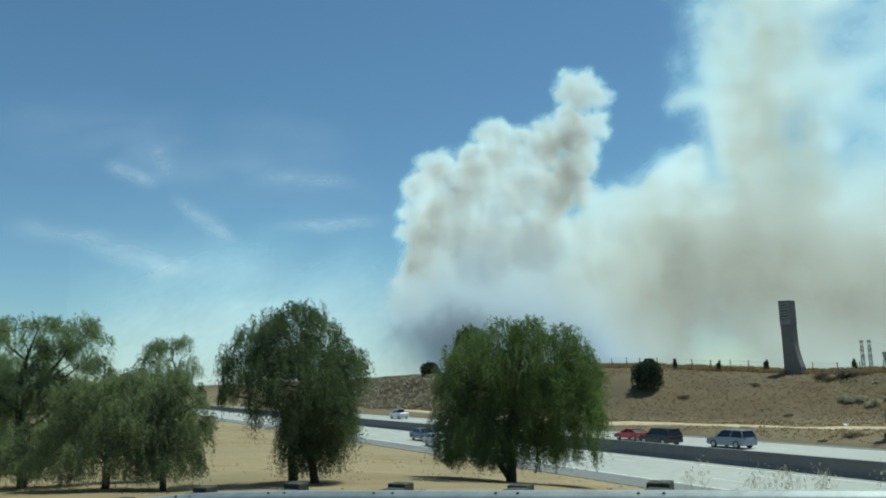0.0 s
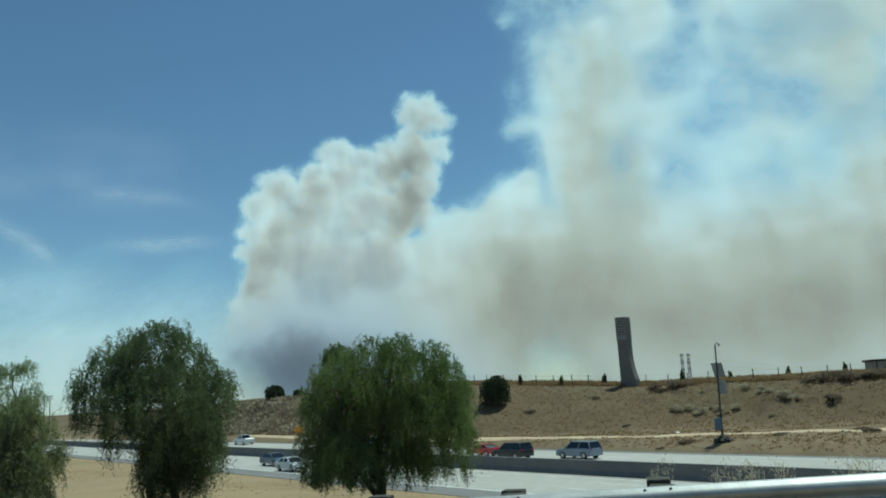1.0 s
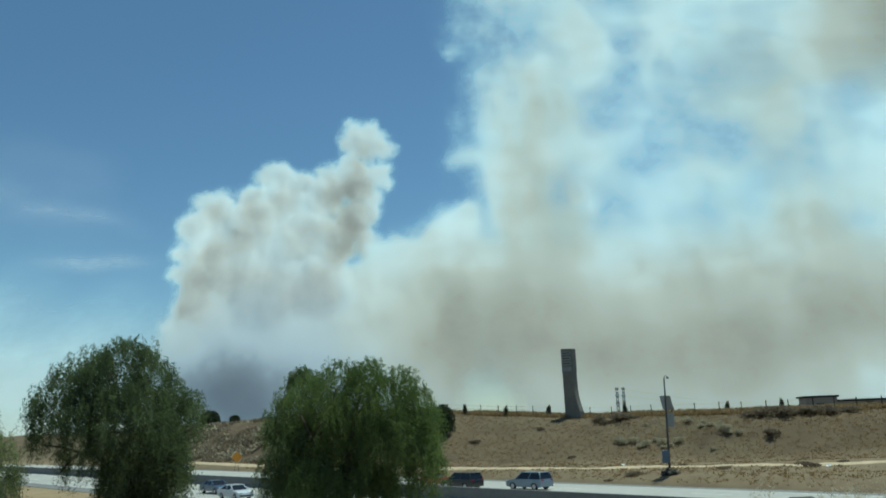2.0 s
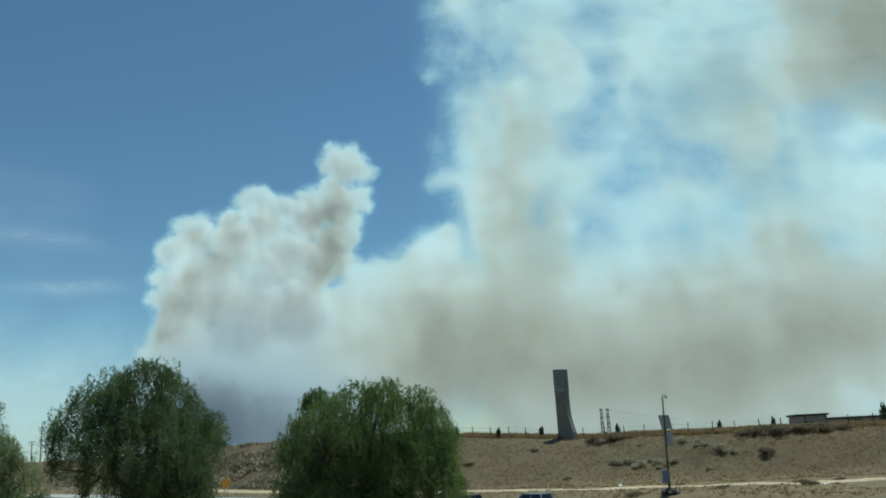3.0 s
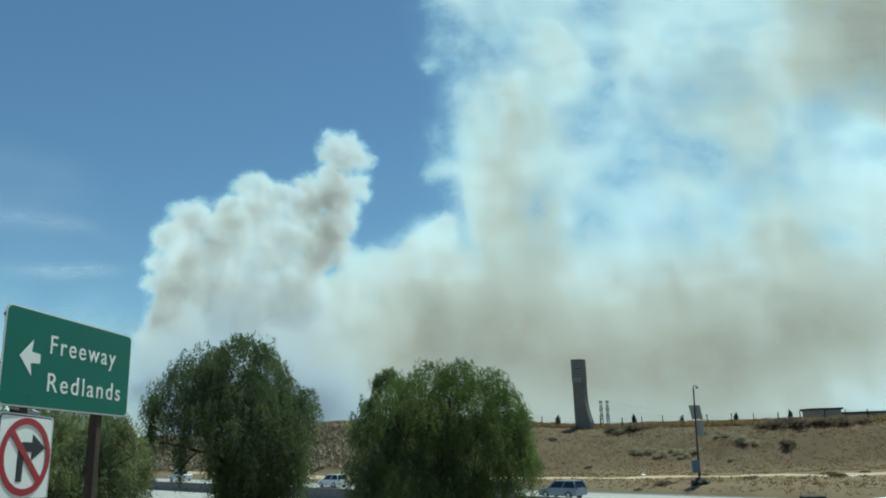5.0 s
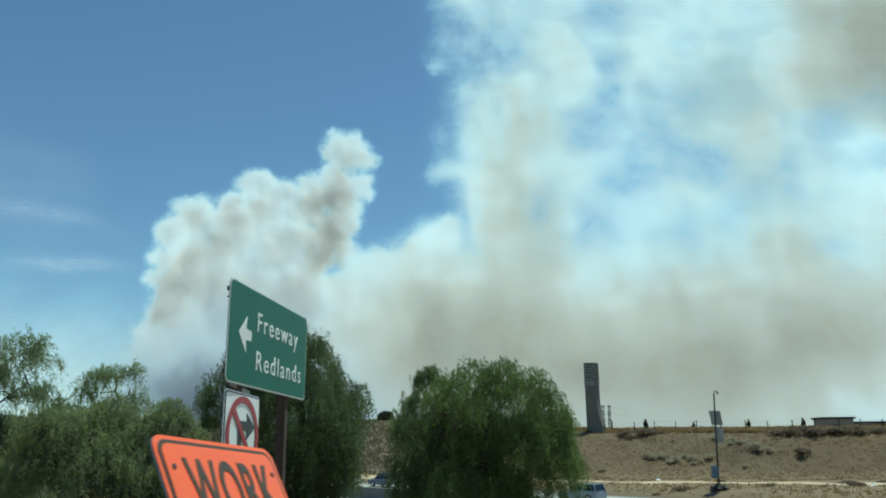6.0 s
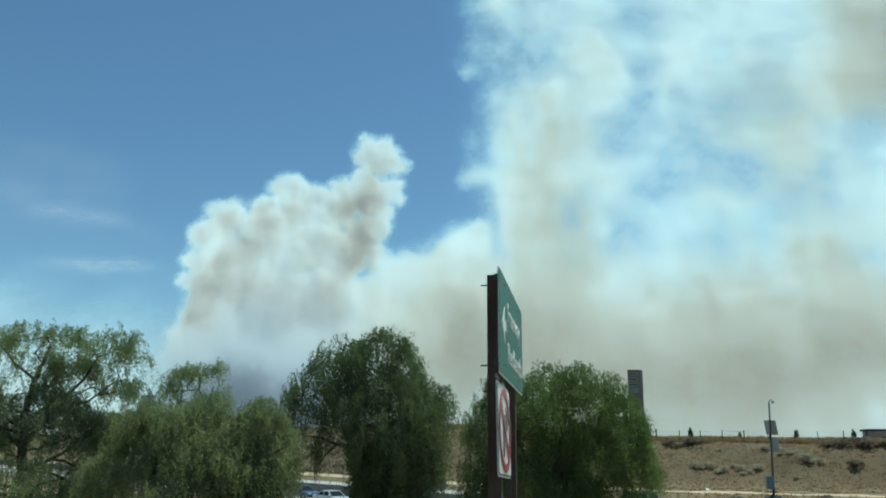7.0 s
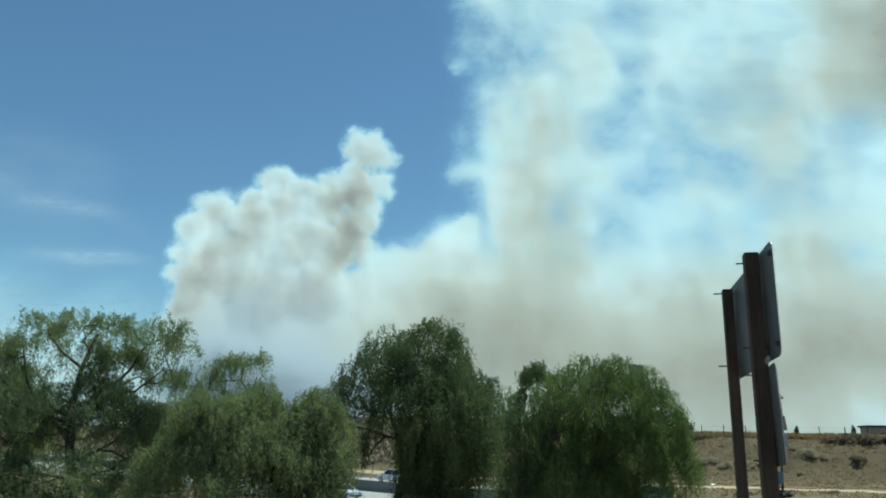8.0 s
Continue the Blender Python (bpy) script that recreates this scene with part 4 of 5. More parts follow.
    weeping_tree((-22.7, 25.9), 27, lobe_list(rows, 162, 540, 7.1, 0.0187),
                 [(0.3, 0, 0, 0.20), (0.25, 0, 1.4, 0.16), (0.05, 0, 2.8, 0.14), (0, 0, 4.0, 0.12), (0.15, 0.1, 5.2, 0.07), (0.5, 0.1, 6.3, 0.03)],
                 [[(0, 0, 3.9, 0.085), (0.9, 0, 4.4, 0.06), (1.6, 0, 5.2, 0.04), (2.0, 0, 6.0, 0.02)], [(0.9, 0, 4.4, 0.05), (1.8, 0.1, 4.5, 0.04), (2.7, 0.2, 5.3, 0.02)], [(0.1, 0, 3.0, 0.085), (-0.9, 0, 3.8, 0.06), (-1.4, 0, 4.8, 0.04), (-1.6, 0, 5.8, 0.02)], [(0.15, 0.1, 5.2, 0.05), (-0.5, 0.1, 5.7, 0.035), (-0.9, 0.1, 6.2, 0.02)], [(0.05, 0, 3.4, 0.06), (-1.6, -0.3, 4.0, 0.04), (-2.6, -0.4, 4.9, 0.02)], [(0.15, 0, 2.2, 0.06), (1.3, -0.4, 2.9, 0.04), (2.2, -0.5, 3.8, 0.02)]],
                 LEAF_OLIVE, 15000, 13, "tall open pepper tree with bare grey limbs showing through", 0.098, (0.35, 1.0), 620, 0.28, 0.6, 0.12, 0.5)
    rows = [(432, 664, 28, 26), (463, 652, 18, 18), (400, 692, 38, 36), (478, 705, 22, 34), (440, 735, 46, 46), (385, 745, 46, 46), (440, 800, 60, 60), (370, 820, 50, 50)]
    weeping_tree((-18.9, 30.1), 20, lobe_list(rows, 425, 632, 6.3, 0.0216),
                 [(0, 0, 0, 0.16), (0.1, 0, 1.8, 0.13), (0, 0, 3.2, 0.1), (0.4, 0, 4.6, 0.05)],
                 [[(0, 0, 3.0, 0.07), (0.5, 0, 4.2, 0.05), (0.8, 0, 5.4, 0.02)], [(0.1, 0, 2.4, 0.07), (-0.6, 0, 3.6, 0.05), (-0.9, 0, 4.6, 0.02)]],
                 LEAF_OLIVE, 1800, 14, "slim grey-green pepper tree with twiggy top", 0.088, (0.35, 0.9), 110, 0.42, 0.4, 0.13, 0.4, 13)
    rows = [(400, 760, 52, 44), (452, 742, 42, 40), (352, 765, 44, 44), (400, 825, 70, 60), (472, 825, 56, 60), (328, 830, 48, 56), (420, 890, 80, 60), (300, 900, 60, 50)]
    weeping_tree((-17.4, 25.2), 18, lobe_list(rows, 400, 702, 4.25, 0.0187),
                 [(0, 0, 0, 0.15), (0.05, 0, 1.3, 0.12), (0.1, 0, 2.6, 0.07)],
                 [[(0.05, 0, 1.2, 0.07), (0.7, 0, 2.2, 0.05), (0.9, 0, 3.2, 0.02)], [(0, 0, 1.0, 0.07), (-0.8, 0, 2.0, 0.05), (-1.1, 0, 2.9, 0.02)]],
                 LEAF_LIME, 4700, 15, "low olive-green pepper tree with sunlit new leaves", 0.10, (0.4, 1.1), 190, 0.36, 0.4, 0.16, 0.5, 13)
    rows = [(580, 735, 34, 34), (540, 762, 44, 40), (600, 772, 34, 40), (560, 822, 54, 56), (606, 828, 34, 48), (508, 805, 40, 46), (560, 890, 70, 60)]
    weeping_tree((-15.0, 25.5), 11, lobe_list(rows, 565, 704, 4.2, 0.0186),
                 [(0, 0, 0, 0.13), (-0.05, 0, 1.3, 0.1), (0.1, 0, 2.6, 0.06)],
                 [[(0, 0, 1.2, 0.06), (0.6, 0, 2.2, 0.04), (0.7, 0, 3.1, 0.02)], [(0, 0, 1.0, 0.06), (-0.7, 0, 1.9, 0.04), (-0.9, 0, 2.7, 0.02)]],
                 LEAF_LIME, 3500, 16, "small olive-green pepper tree beside the ramp", 0.10, (0.4, 1.1), 150, 0.36, 0.4, 0.16, 0.5, 13)
    # screen of trees further along the ramp
    rows = [(0, 60, 50, 45), (60, 90, 55, 50), (-60, 100, 55, 55), (0, 150, 80, 70), (80, 180, 55, 70), (-80, 180, 55, 70), (0, 230, 90, 60)]
    weeping_tree((-27.5, 27.5), 35, lobe_list(rows, 0, 10, 6.3, 0.0195),
                 [(0, 0, 0, 0.2), (0.1, 0, 1.8, 0.16), (0, 0, 3.6, 0.1), (0.2, 0, 5.0, 0.04)],
                 [[(0.1, 0, 2.0, 0.09), (0.9, 0, 3.4, 0.06), (1.2, 0, 4.6, 0.02)], [(0, 0, 2.2, 0.09), (-0.9, 0, 3.4, 0.06), (-1.3, 0, 4.4, 0.02)]],
                 LEAF_OLIVE, 3600, 17, "grey-green pepper tree with a loose drooping crown", 0.125, (0.4, 1.0), 220, 0.4)


def bush_mesh(name, r, h, count, seed, leaf, width=0.5):
    """A mound of small leaves on short stems."""
    rng = np.random.default_rng(seed)
    heads = [(rng.uniform(-0.45, 0.45) * r, rng.uniform(-0.45, 0.45) * r, h * rng.uniform(0.3, 0.62), r * rng.uniform(0.45, 0.7), r * rng.uniform(0.45, 0.7), h * rng.uniform(0.3, 0.42)) for _ in range(6)]
    v, f = sprays(heads, count, seed, (0.1 * h, 0.25 * h), leaf, 4, 0.02, -0.6, 0.3, width)
    return arrays(name, v, f)


def shrub(name, mesh, material, x, y, size, label, category="shrub", group="", turn=0.0, stems=None, flat=1.0):
    ob = thing(name, pose(x, y, ground_at(x, y) - 0.04, 0, 0, turn) @ Matrix.Diagonal((size, size, size * flat, 1)), label, category, group)
    part("foliage", mesh, material, ob)
    part("stem", stems, BARK, ob)
    return ob


def stem_mesh(h):
    bm = tube([(0, 0, -0.1), (0.03, 0, h * 0.4), (0.0, 0.02, h * 0.8)], [0.06 * h, 0.04 * h, 0.015 * h], 6)
    mesh = bpy.data.meshes.new("stem")
    bm.to_mesh(mesh)
    bm.free()
    return mesh


def build_scrub():
    stems = stem_mesh(1.0)
    big = bush_mesh("foliage", 2.3, 4.6, 1500, 41, 0.28)
    shrub("round_bush", big, LEAF_DARK, -8.6, 121.5, 1.0, "large dark round bush on the dry slope", stems=stems)
    wide = bush_mesh("foliage", 2.4, 2.3, 900, 42, 0.26)
    for x, y, s in ((-69.0, 189.0, 1.5), (-60.5, 183.0, 0.8), (-23.2, 149.0, 0.95)):
        shrub("hedge_bush", wide, LEAF_DARK, x, y, s, "dark dense bush along the hilltop", group="hilltop bushes", stems=stems)
    pale = [bush_mesh("foliage", 1.0, 0.95, 210, 50 + k, 0.15) for k in range(3)]
    brown = [bush_mesh("foliage", 1.0, 0.8, 200, 60 + k, 0.16) for k in range(3)]
    rng = random.Random(5)
    for x, y, s in ((16.3, 109.1, 1.0), (17.0, 108.2, 0.8), (17.8, 107.5, 1.15), (18.6, 107.0, 0.75), (19.3, 106.7, 1.2), (20.2, 106.8, 0.9), (21.0, 106.4, 1.15), (21.9, 106.0, 0.8), (22.7, 106.1, 1.1), (20.6, 105.4, 0.7), (25.2, 109.5, 0.8), (26.0, 108.6, 0.7), (26.6, 108.0, 1.0), (27.4, 108.2, 0.8), (28.2, 107.8, 0.9), (28.6, 105.6, 1.15), (29.3, 105.0, 1.0), (29.8, 104.4, 0.9), (19.5, 113.2, 0.6), (26.1, 103.4, 0.5)):
        shrub("sage_bush", pale[rng.randrange(3)], SCRUB_PALE, x + rng.uniform(-0.4, 0.4), y + rng.uniform(-1.0, 1.0), s * rng.uniform(0.6, 0.95), "pale grey-green dry sage bush on the slope", group="sage bushes", turn=rng.uniform(0, 360), stems=stems, flat=rng.uniform(0.85, 1.15))
    for x, y, s in ((14.8, 117.2, 1.2), (15.8, 116.4, 1.5), (16.7, 117.4, 1.4), (17.8, 116.8, 1.5), (18.9, 117.2, 1.1), (33.0, 110.5, 1.2), (34.6, 110.0, 1.5), (36.2, 109.7, 1.6), (37.8, 109.4, 1.7), (39.4, 109.0, 1.7), (41.0, 108.7, 1.6), (42.6, 108.4, 1.5), (44.5, 108.0, 1.4), (33.7, 104.5, 1.1), (6.0, 118.0, 0.9), (-3.0, 117.0, 1.1), (10.0, 106.0, 0.8), (13.4, 82.9, 0.8), (11.2, 81.8, 0.6), (30.2, 84.0, 0.8), (31.4, 84.4, 0.6), (20.3, 93.0, 0.5), (36.0, 90.5, 0.7), (22.6, 84.8, 0.7)):
        shrub("dry_bush", brown[rng.randrange(3)], SCRUB_DARK, x + rng.uniform(-0.4, 0.4), y + rng.uniform(-1.2, 0.6), s * rng.uniform(0.75, 1.15), "brown dried-out scrub bush on the slope", group="dry bushes", turn=rng.uniform(0, 360), stems=stems, flat=rng.uniform(0.55, 0.85))
    # saplings on the hilltop behind the fence
    young = bush_mesh("foliage", 0.5, 2.3, 240, 71, 0.14)
    for x, y, s in ((1.5, 128.5, 0.8), (8.0, 128.0, 0.85), (-5.0, 131.0, 0.8), (-10.0, 135.0, 0.7), (19.4, 127.0, 0.8), (26.0, 125.0, 0.6), (34.0, 125.0, 0.75), (40.8, 122.0, 0.75), (55.5, 120.0, 1.3)):
        shrub("sapling", young, LEAF_DARK, x, y, s * 0.95, "small dark young tree on the hilltop", "tree", "hilltop saplings", rng.uniform(0, 360), stems)
    for x, y, sc in ((-146.0, 203.0, 3.4), (-141.0, 206.0, 2.6), (-160.0, 222.0, 3.0)):
        shrub("conifer", young, LEAF_DARK, x, y, sc, "dark narrow conifer on the far hill", "tree", "far conifers", rng.uniform(0, 360), stems)
    # loose brush, grass and stones too many to count
    nrng = np.random.default_rng(77)

    def scatter(name, n, spot, height, spread, blades, material, label, bare=0.55):
        x, y = spot(n)
        keep = (fractal(x, y, 6, 97, 4) + 0.25 * nrng.random(len(x)) > bare) & (np.abs(y - track_y(x)) > 1.5)
        x, y = x[keep], y[keep]
        z = land(x, y)
        base = np.repeat(np.stack([x, y, z - 0.03], 1), blades, 0)
        k = len(base)
        base[:, :2] += nrng.normal(size=(k, 2)) * spread * 0.5
        lean = nrng.normal(size=(k, 3)) * 0.55
        lean[:, 2] = 1
        tall = height * nrng.uniform(0.4, 1.3, k)[:, None]
        side = np.stack([np.cos(a := nrng.uniform(0, 6.28, k)), np.sin(a), 0 * a], 1) * spread * 0.22
        tip = base + lean * tall
        v = np.stack([base - side, base + side, tip + side * 0.3, tip - side * 0.3], 1).reshape(-1, 3)
        tagged(part(name, arrays(name, v, np.arange(4 * k).reshape(-1, 4)), material), label, "grass", kind="stuff")

    def on_hill(n):
        x = nrng.uniform(-75, 75, n)
        y = np.interp(x, HILL_X, TOE_Y) + nrng.uniform(-0.1, 1.25, n) * (np.interp(x, HILL_X, TOP_Y) - np.interp(x, HILL_X, TOE_Y))
        return x, y

    def on_verge(n):
        s, d = nrng.uniform(-60, 120, n), nrng.uniform(67.5, 84, n)
        x, y = ALONG[0] * s + ACROSS[0] * d, ALONG[1] * s + ACROSS[1] * d
        ok = y < np.interp(x, HILL_X, TOE_Y)
        return x[ok], y[ok]

    def on_near(n):
        s, d = nrng.uniform(-40, 110, n), nrng.uniform(6, 35.3, n)
        x, y = ALONG[0] * s + ACROSS[0] * d, ALONG[1] * s + ACROSS[1] * d
        ok = y > 10
        return x[ok], y[ok]

    def on_left(n):
        x = nrng.uniform(-110, -18, n)
        y = np.interp(x, HILL_X, TOE_Y) + nrng.uniform(0.02, 1.0, n) * (np.interp(x, HILL_X, TOP_Y) - np.interp(x, HILL_X, TOE_Y))
        return x, y

    def on_top(n):
        x = nrng.uniform(-40, 80, n)
        return x, np.interp(x, HILL_X, TOP_Y) + 0.5 + 14 * nrng.random(n) ** 1.5

    scatter("tall_grass", 12000, on_top, 0.42, 0.4, 5, SCRUB_GREY, "tall brown dry grass along the hilltop fence")
    scatter("tall_grass", 5000, on_top, 0.45, 0.4, 5, STRAW, "straw-coloured dry grass along the hilltop fence")
    scatter("dry_grass", 13000, on_hill, 0.12, 0.34, 4, SCRUB_GREY, "short brown dry brush over the embankment", 0.47)
    scatter("dry_grass", 5000, on_hill, 0.17, 0.26, 4, STRAW, "straw-coloured dry grass over the embankment", 0.42)
    scatter("dry_grass", 8000, on_verge, 0.16, 0.26, 4, SCRUB_GREY, "short brown dry grass on the far verge", 0.48)
    scatter("dry_grass", 1500, on_near, 0.05, 0.3, 4, STRAW, "short straw-coloured grass between ramp and freeway", 0.5)
    scatter("brush", 5000, on_left, 0.55, 0.6, 5, SCRUB_PALE, "pale tangled brush on the steep embankment")
    scatter("brush", 20000, on_left, 0.5, 0.6, 5, SCRUB_DARK, "dark tangled brush on the steep embankment")


# ---- things on the far side ----
def build_far_side():
    # fence along the hilltop
    fence = thing("fence", pose(0, 0, 0), "thin wire fence on dark posts along the hilltop", "fence")
    bm = box(0.11, 0.11, 1.75, (0, 0, 0.75), 0.01)
    post_mesh = bpy.data.meshes.new("post")
    bm.to_mesh(post_mesh)
    bm.free()
    spots = []
    rng = random.Random(9)
    x = -24.0
    while x < 74:
        y = float(np.interp(x, HILL_X, TOP_Y)) + 1.6
        spots.append((x, y, ground_at(x, y)))
        x += 2.75 + rng.uniform(-0.35, 0.35)
    for px, py, pz in spots:
        p = part("post", post_mesh, TIMBER, fence)
        p.matrix_basis = pose(px, py, pz, rng.uniform(-3, 3), rng.uniform(-3, 3), rng.uniform(0, 90))
    for h in (0.45, 0.95, 1.4):
        part("wire", tube([(px, py - 0.06, pz + h) for px, py, pz in spots], 0.012, 4), STEEL, fence)
    # tall concrete sign pylon with a flared foot
    pylon = thing("sign_pylon", pose(11.3, 124.6, 1.3, 0, 0, -36) @ Matrix.Diagonal((0.93, 0.93, 1, 1)), "tall grey concrete sign pylon with stacked panels and flared foot", "sign")
    flare = [(-0.95 + 0.02, -0.6), (1.95, -0.6), (1.85, 1.4)] + [(1.05 + 0.8 * (1 - t) ** 1.7, 1.4 + 3.6 * t) for t in np.linspace(0.05, 1, 8)] + [(1.0, 7.2), (-0.95, 7.2)]
    part("shaft", slab([(float(a), float(b)) for a, b in flare], 1.2, 0.04), STONE, pylon)
    part("head", slab([(-0.99, 7.203), (1.04, 7.203), (1.02, 10.65), (-0.99, 10.75)], 1.3, 0.05), STONE, pylon)
    for k, h in enumerate((0.45, 0.5, 0.5, 0.72)):
        z = (10.05, 9.25, 8.5, 7.65)[k]
        board = part("sign_board", box(1.72, 0.08, h, (0.03, -0.685, z), 0.02), BOARD, pylon, "weathered pale sign board")
        if k < 3:
            part("sign_bar", box(1.3, 0.02, h * 0.3, (0.03, -0.737, z), 0.0), STEEL, board)
    # pole with a solar panel, camera and cabinet
    pole = thing("camera_pole", pose(16.95, 80.8, -3.72, 0, 1.6, 0), "leaning grey steel camera pole with a solar panel", "pole")
    part("mast", tube([(0, 0, -0.4), (0, 0, 4), (0, 0, 8.9)], [0.11, 0.09, 0.07], 10), STEEL, pole)
    part("arm", tube([(0, 0, 8.85), (0.06, 0, 9.1), (0.2, 0, 9.15), (0.32, 0, 9.05)], 0.035, 6), STEEL, pole)
    bm = bmesh.new()
    bmesh.ops.create_uvsphere(bm, u_segments=12, v_segments=8, radius=0.14)
    bmesh.ops.translate(bm, vec=(0.34, 0, 8.95), verts=bm.verts)
    part("camera_dome", bm, ALU, pole)
    part("solar_panel", box(1.09, 0.06, 1.45, (0, 0, 0), 0.01), PANEL, pole).matrix_basis = pose(0.16, 0.34, 6.6, 26, 0, -35)
    part("back_panel", box(0.72, 0.05, 1.3, (0, 0, 0), 0.01), ALU, pole, "pale sheet panel").matrix_basis = pose(0.42, 0.3, 5.0, 8, 0, -30)
    part("cabinet", box(0.62, 0.45, 1.15, (-0.33, -0.15, 1.6), 0.04), BLUEBOX, pole, "blue-grey steel equipment cabinet")
    bm = bmesh.new()
    bmesh.ops.create_icosphere(bm, subdivisions=3, radius=1)
    for v in bm.verts:
        w = noise.noise(v.co * 2.3) * 0.35
        v.co = Vector((v.co.x * (0.8 + w), v.co.y * (0.7 + w), max(v.co.z, -0.4) * (0.36 + w)))
    mound = thing("earth_mound", pose(17.0, 80.7, -3.62), "dark earth mound at the foot of the pole", "mound")
    part("mound", bm, TIMBER, mound)
    # two slim lattice masts far behind the hill
    for x in (56.2, 59.4):
        mast = thing("lattice_mast", pose(x, 430, 2.0), "slim grey lattice power mast in the far distance", "mast", "power masts")
        for sx, sy in ((-1, -1), (1, -1), (1, 1), (-1, 1)):
            part("leg", tube([(sx * 0.75, sy * 0.75, 0), (sx * 0.5, sy * 0.5, 14.5)], 0.11, 5), ALU, mast)
        bm = bmesh.new()
        for k in range(7):
            a, b, r0, r1 = k * 2.1, k * 2.1 + 2.1, 0.75 - 0.035 * k, 0.715 - 0.035 * k
            for s in (-1, 1):
                tube([(-r0, s * r0, a), (r1, s * r1, b)], 0.1, 4, bm), tube([(r0, s * r0, a), (-r1, s * r1, b)], 0.1, 4, bm)
                tube([(s * r0, -r0, a), (s * r1, r1, b)], 0.1, 4, bm)
        part("lattice", bm, ALU, mast)
        for z in (6.5, 10.2, 13.8):
            part("cross_arm", box(2.3, 0.3, 0.35, (0, 0, z), 0.05), STEEL, mast)
    for k, (z0, z1) in enumerate(((15.5, 3.0), (12.2, 2.2))):
        wire = thing("power_line", pose(0, 0, 0), "thin power line sagging behind the hill", "wire", "power lines")
        part("cable", tube([(59.4 + 60 * t, 430 - 60 * t, z0 + (z1 - z0) * t - 4 * t * (1 - t)) for t in np.linspace(0, 1, 12)], 0.03, 4), STEEL, wire)
    # timber utility poles along the far hill
    tops = ((-166.5, 300.0, 15.5, 0.0), (-170.0, 300.0, 10.6, 15.0), (-163.6, 300.0, 9.2, 20.0), (-206.9, 300.0, 10.4, 10.0), (-204.4, 300.0, 10.4, 10.0))
    for x, y, top, turn in tops:
        g = ground_at(x, y)
        up = thing("utility_pole", pose(x, y, g, 0, 0, turn), "weathered timber utility pole with cross arms", "pole", "utility poles")
        part("pole", tube([(0, 0, -0.5), (0, 0, top - g)], [0.22, 0.15], 8), TIMBER, up)
        for h in (0.25, 1.15):
            part("cross_arm", box(2.6, 0.16, 0.18, (0, -0.18, top - g - h), 0.02), TIMBER, up)
        for px in (-1.1, -0.45, 0.45, 1.1):
            part("insulator", tube([(px, -0.18, top - g - 0.16), (px, -0.18, top - g + 0.12)], [0.07, 0.05], 6), STEEL, up)
    # low flat-roofed building behind the fence
    house = thing("building", pose(48.4, 134.2, 1.2, 0, 0, -6), "low tan flat-roofed building with a dark overhanging roof", "building")
    part("wall", box(4.6, 5.0, 2.6, (2.3, 2.5, 1.0), 0.03), STUCCO, house)
    part("roof", box(5.2, 5.6, 0.32, (2.3, 2.5, 2.46), 0.04), ROOF, house)
    part("low_wall", box(18.0, 4.0, 2.0, (13.61, 3.0, 0.6), 0.03), STUCCO, house)
    part("low_roof", box(17.9, 4.8, 0.3, (13.86, 3.0, 1.76), 0.04), ROOF, house)
    for x in (2.0, 9.5, 13.5):
        part("window", box(1.1, 0.08, 0.7, (x, -0.02 if x < 7 else 0.98, 1.1), 0.01), GLASS, house)
    # far construction sign by the carriageway
    w = thing("construction_sign", pose(-41.2, 129.3, ground_at(-41.2, 129.3), 0, 0, 20), "amber diamond construction sign on thin legs", "sign")
    part("board", slab([(0, 1.3), (0.86, 2.16), (0, 3.02), (-0.86, 2.16)], 0.03, 0.0), SIGN_AMBER, w)
    for s in (-0.3, 0.3):
        part("leg", tube([(s, 0.1, 0), (s * 0.4, 0.04, 2.2)], 0.03, 5), STEEL, w)
    # litter on the verge
    rng = random.Random(4)
    for x, y in ((31.0, 84.2), (32.6, 84.0), (33.4, 83.6), (28.9, 85.6), (12.5, 92.6), (7.2, 96.8), (14.8, 97.5), (-1.5, 103.0)):
        bit = thing("litter", pose(x, y, ground_at(x, y) + 0.04, rng.uniform(-20, 20), rng.uniform(-20, 20), rng.uniform(0, 180)), "scrap of white litter on the dry verge", "litter", "verge litter")
        bm = bmesh.new()
        bmesh.ops.create_grid(bm, x_segments=4, y_segments=3, size=0.22)
        for v in bm.verts:
            v.co.z = noise.noise(v.co * 7 + Vector((x, y, 0))) * 0.12 + 0.05
        bmesh.ops.solidify(bm, geom=bm.faces[:], thickness=0.012)
        part("scrap", bm, SIGN_WHITE, bit)


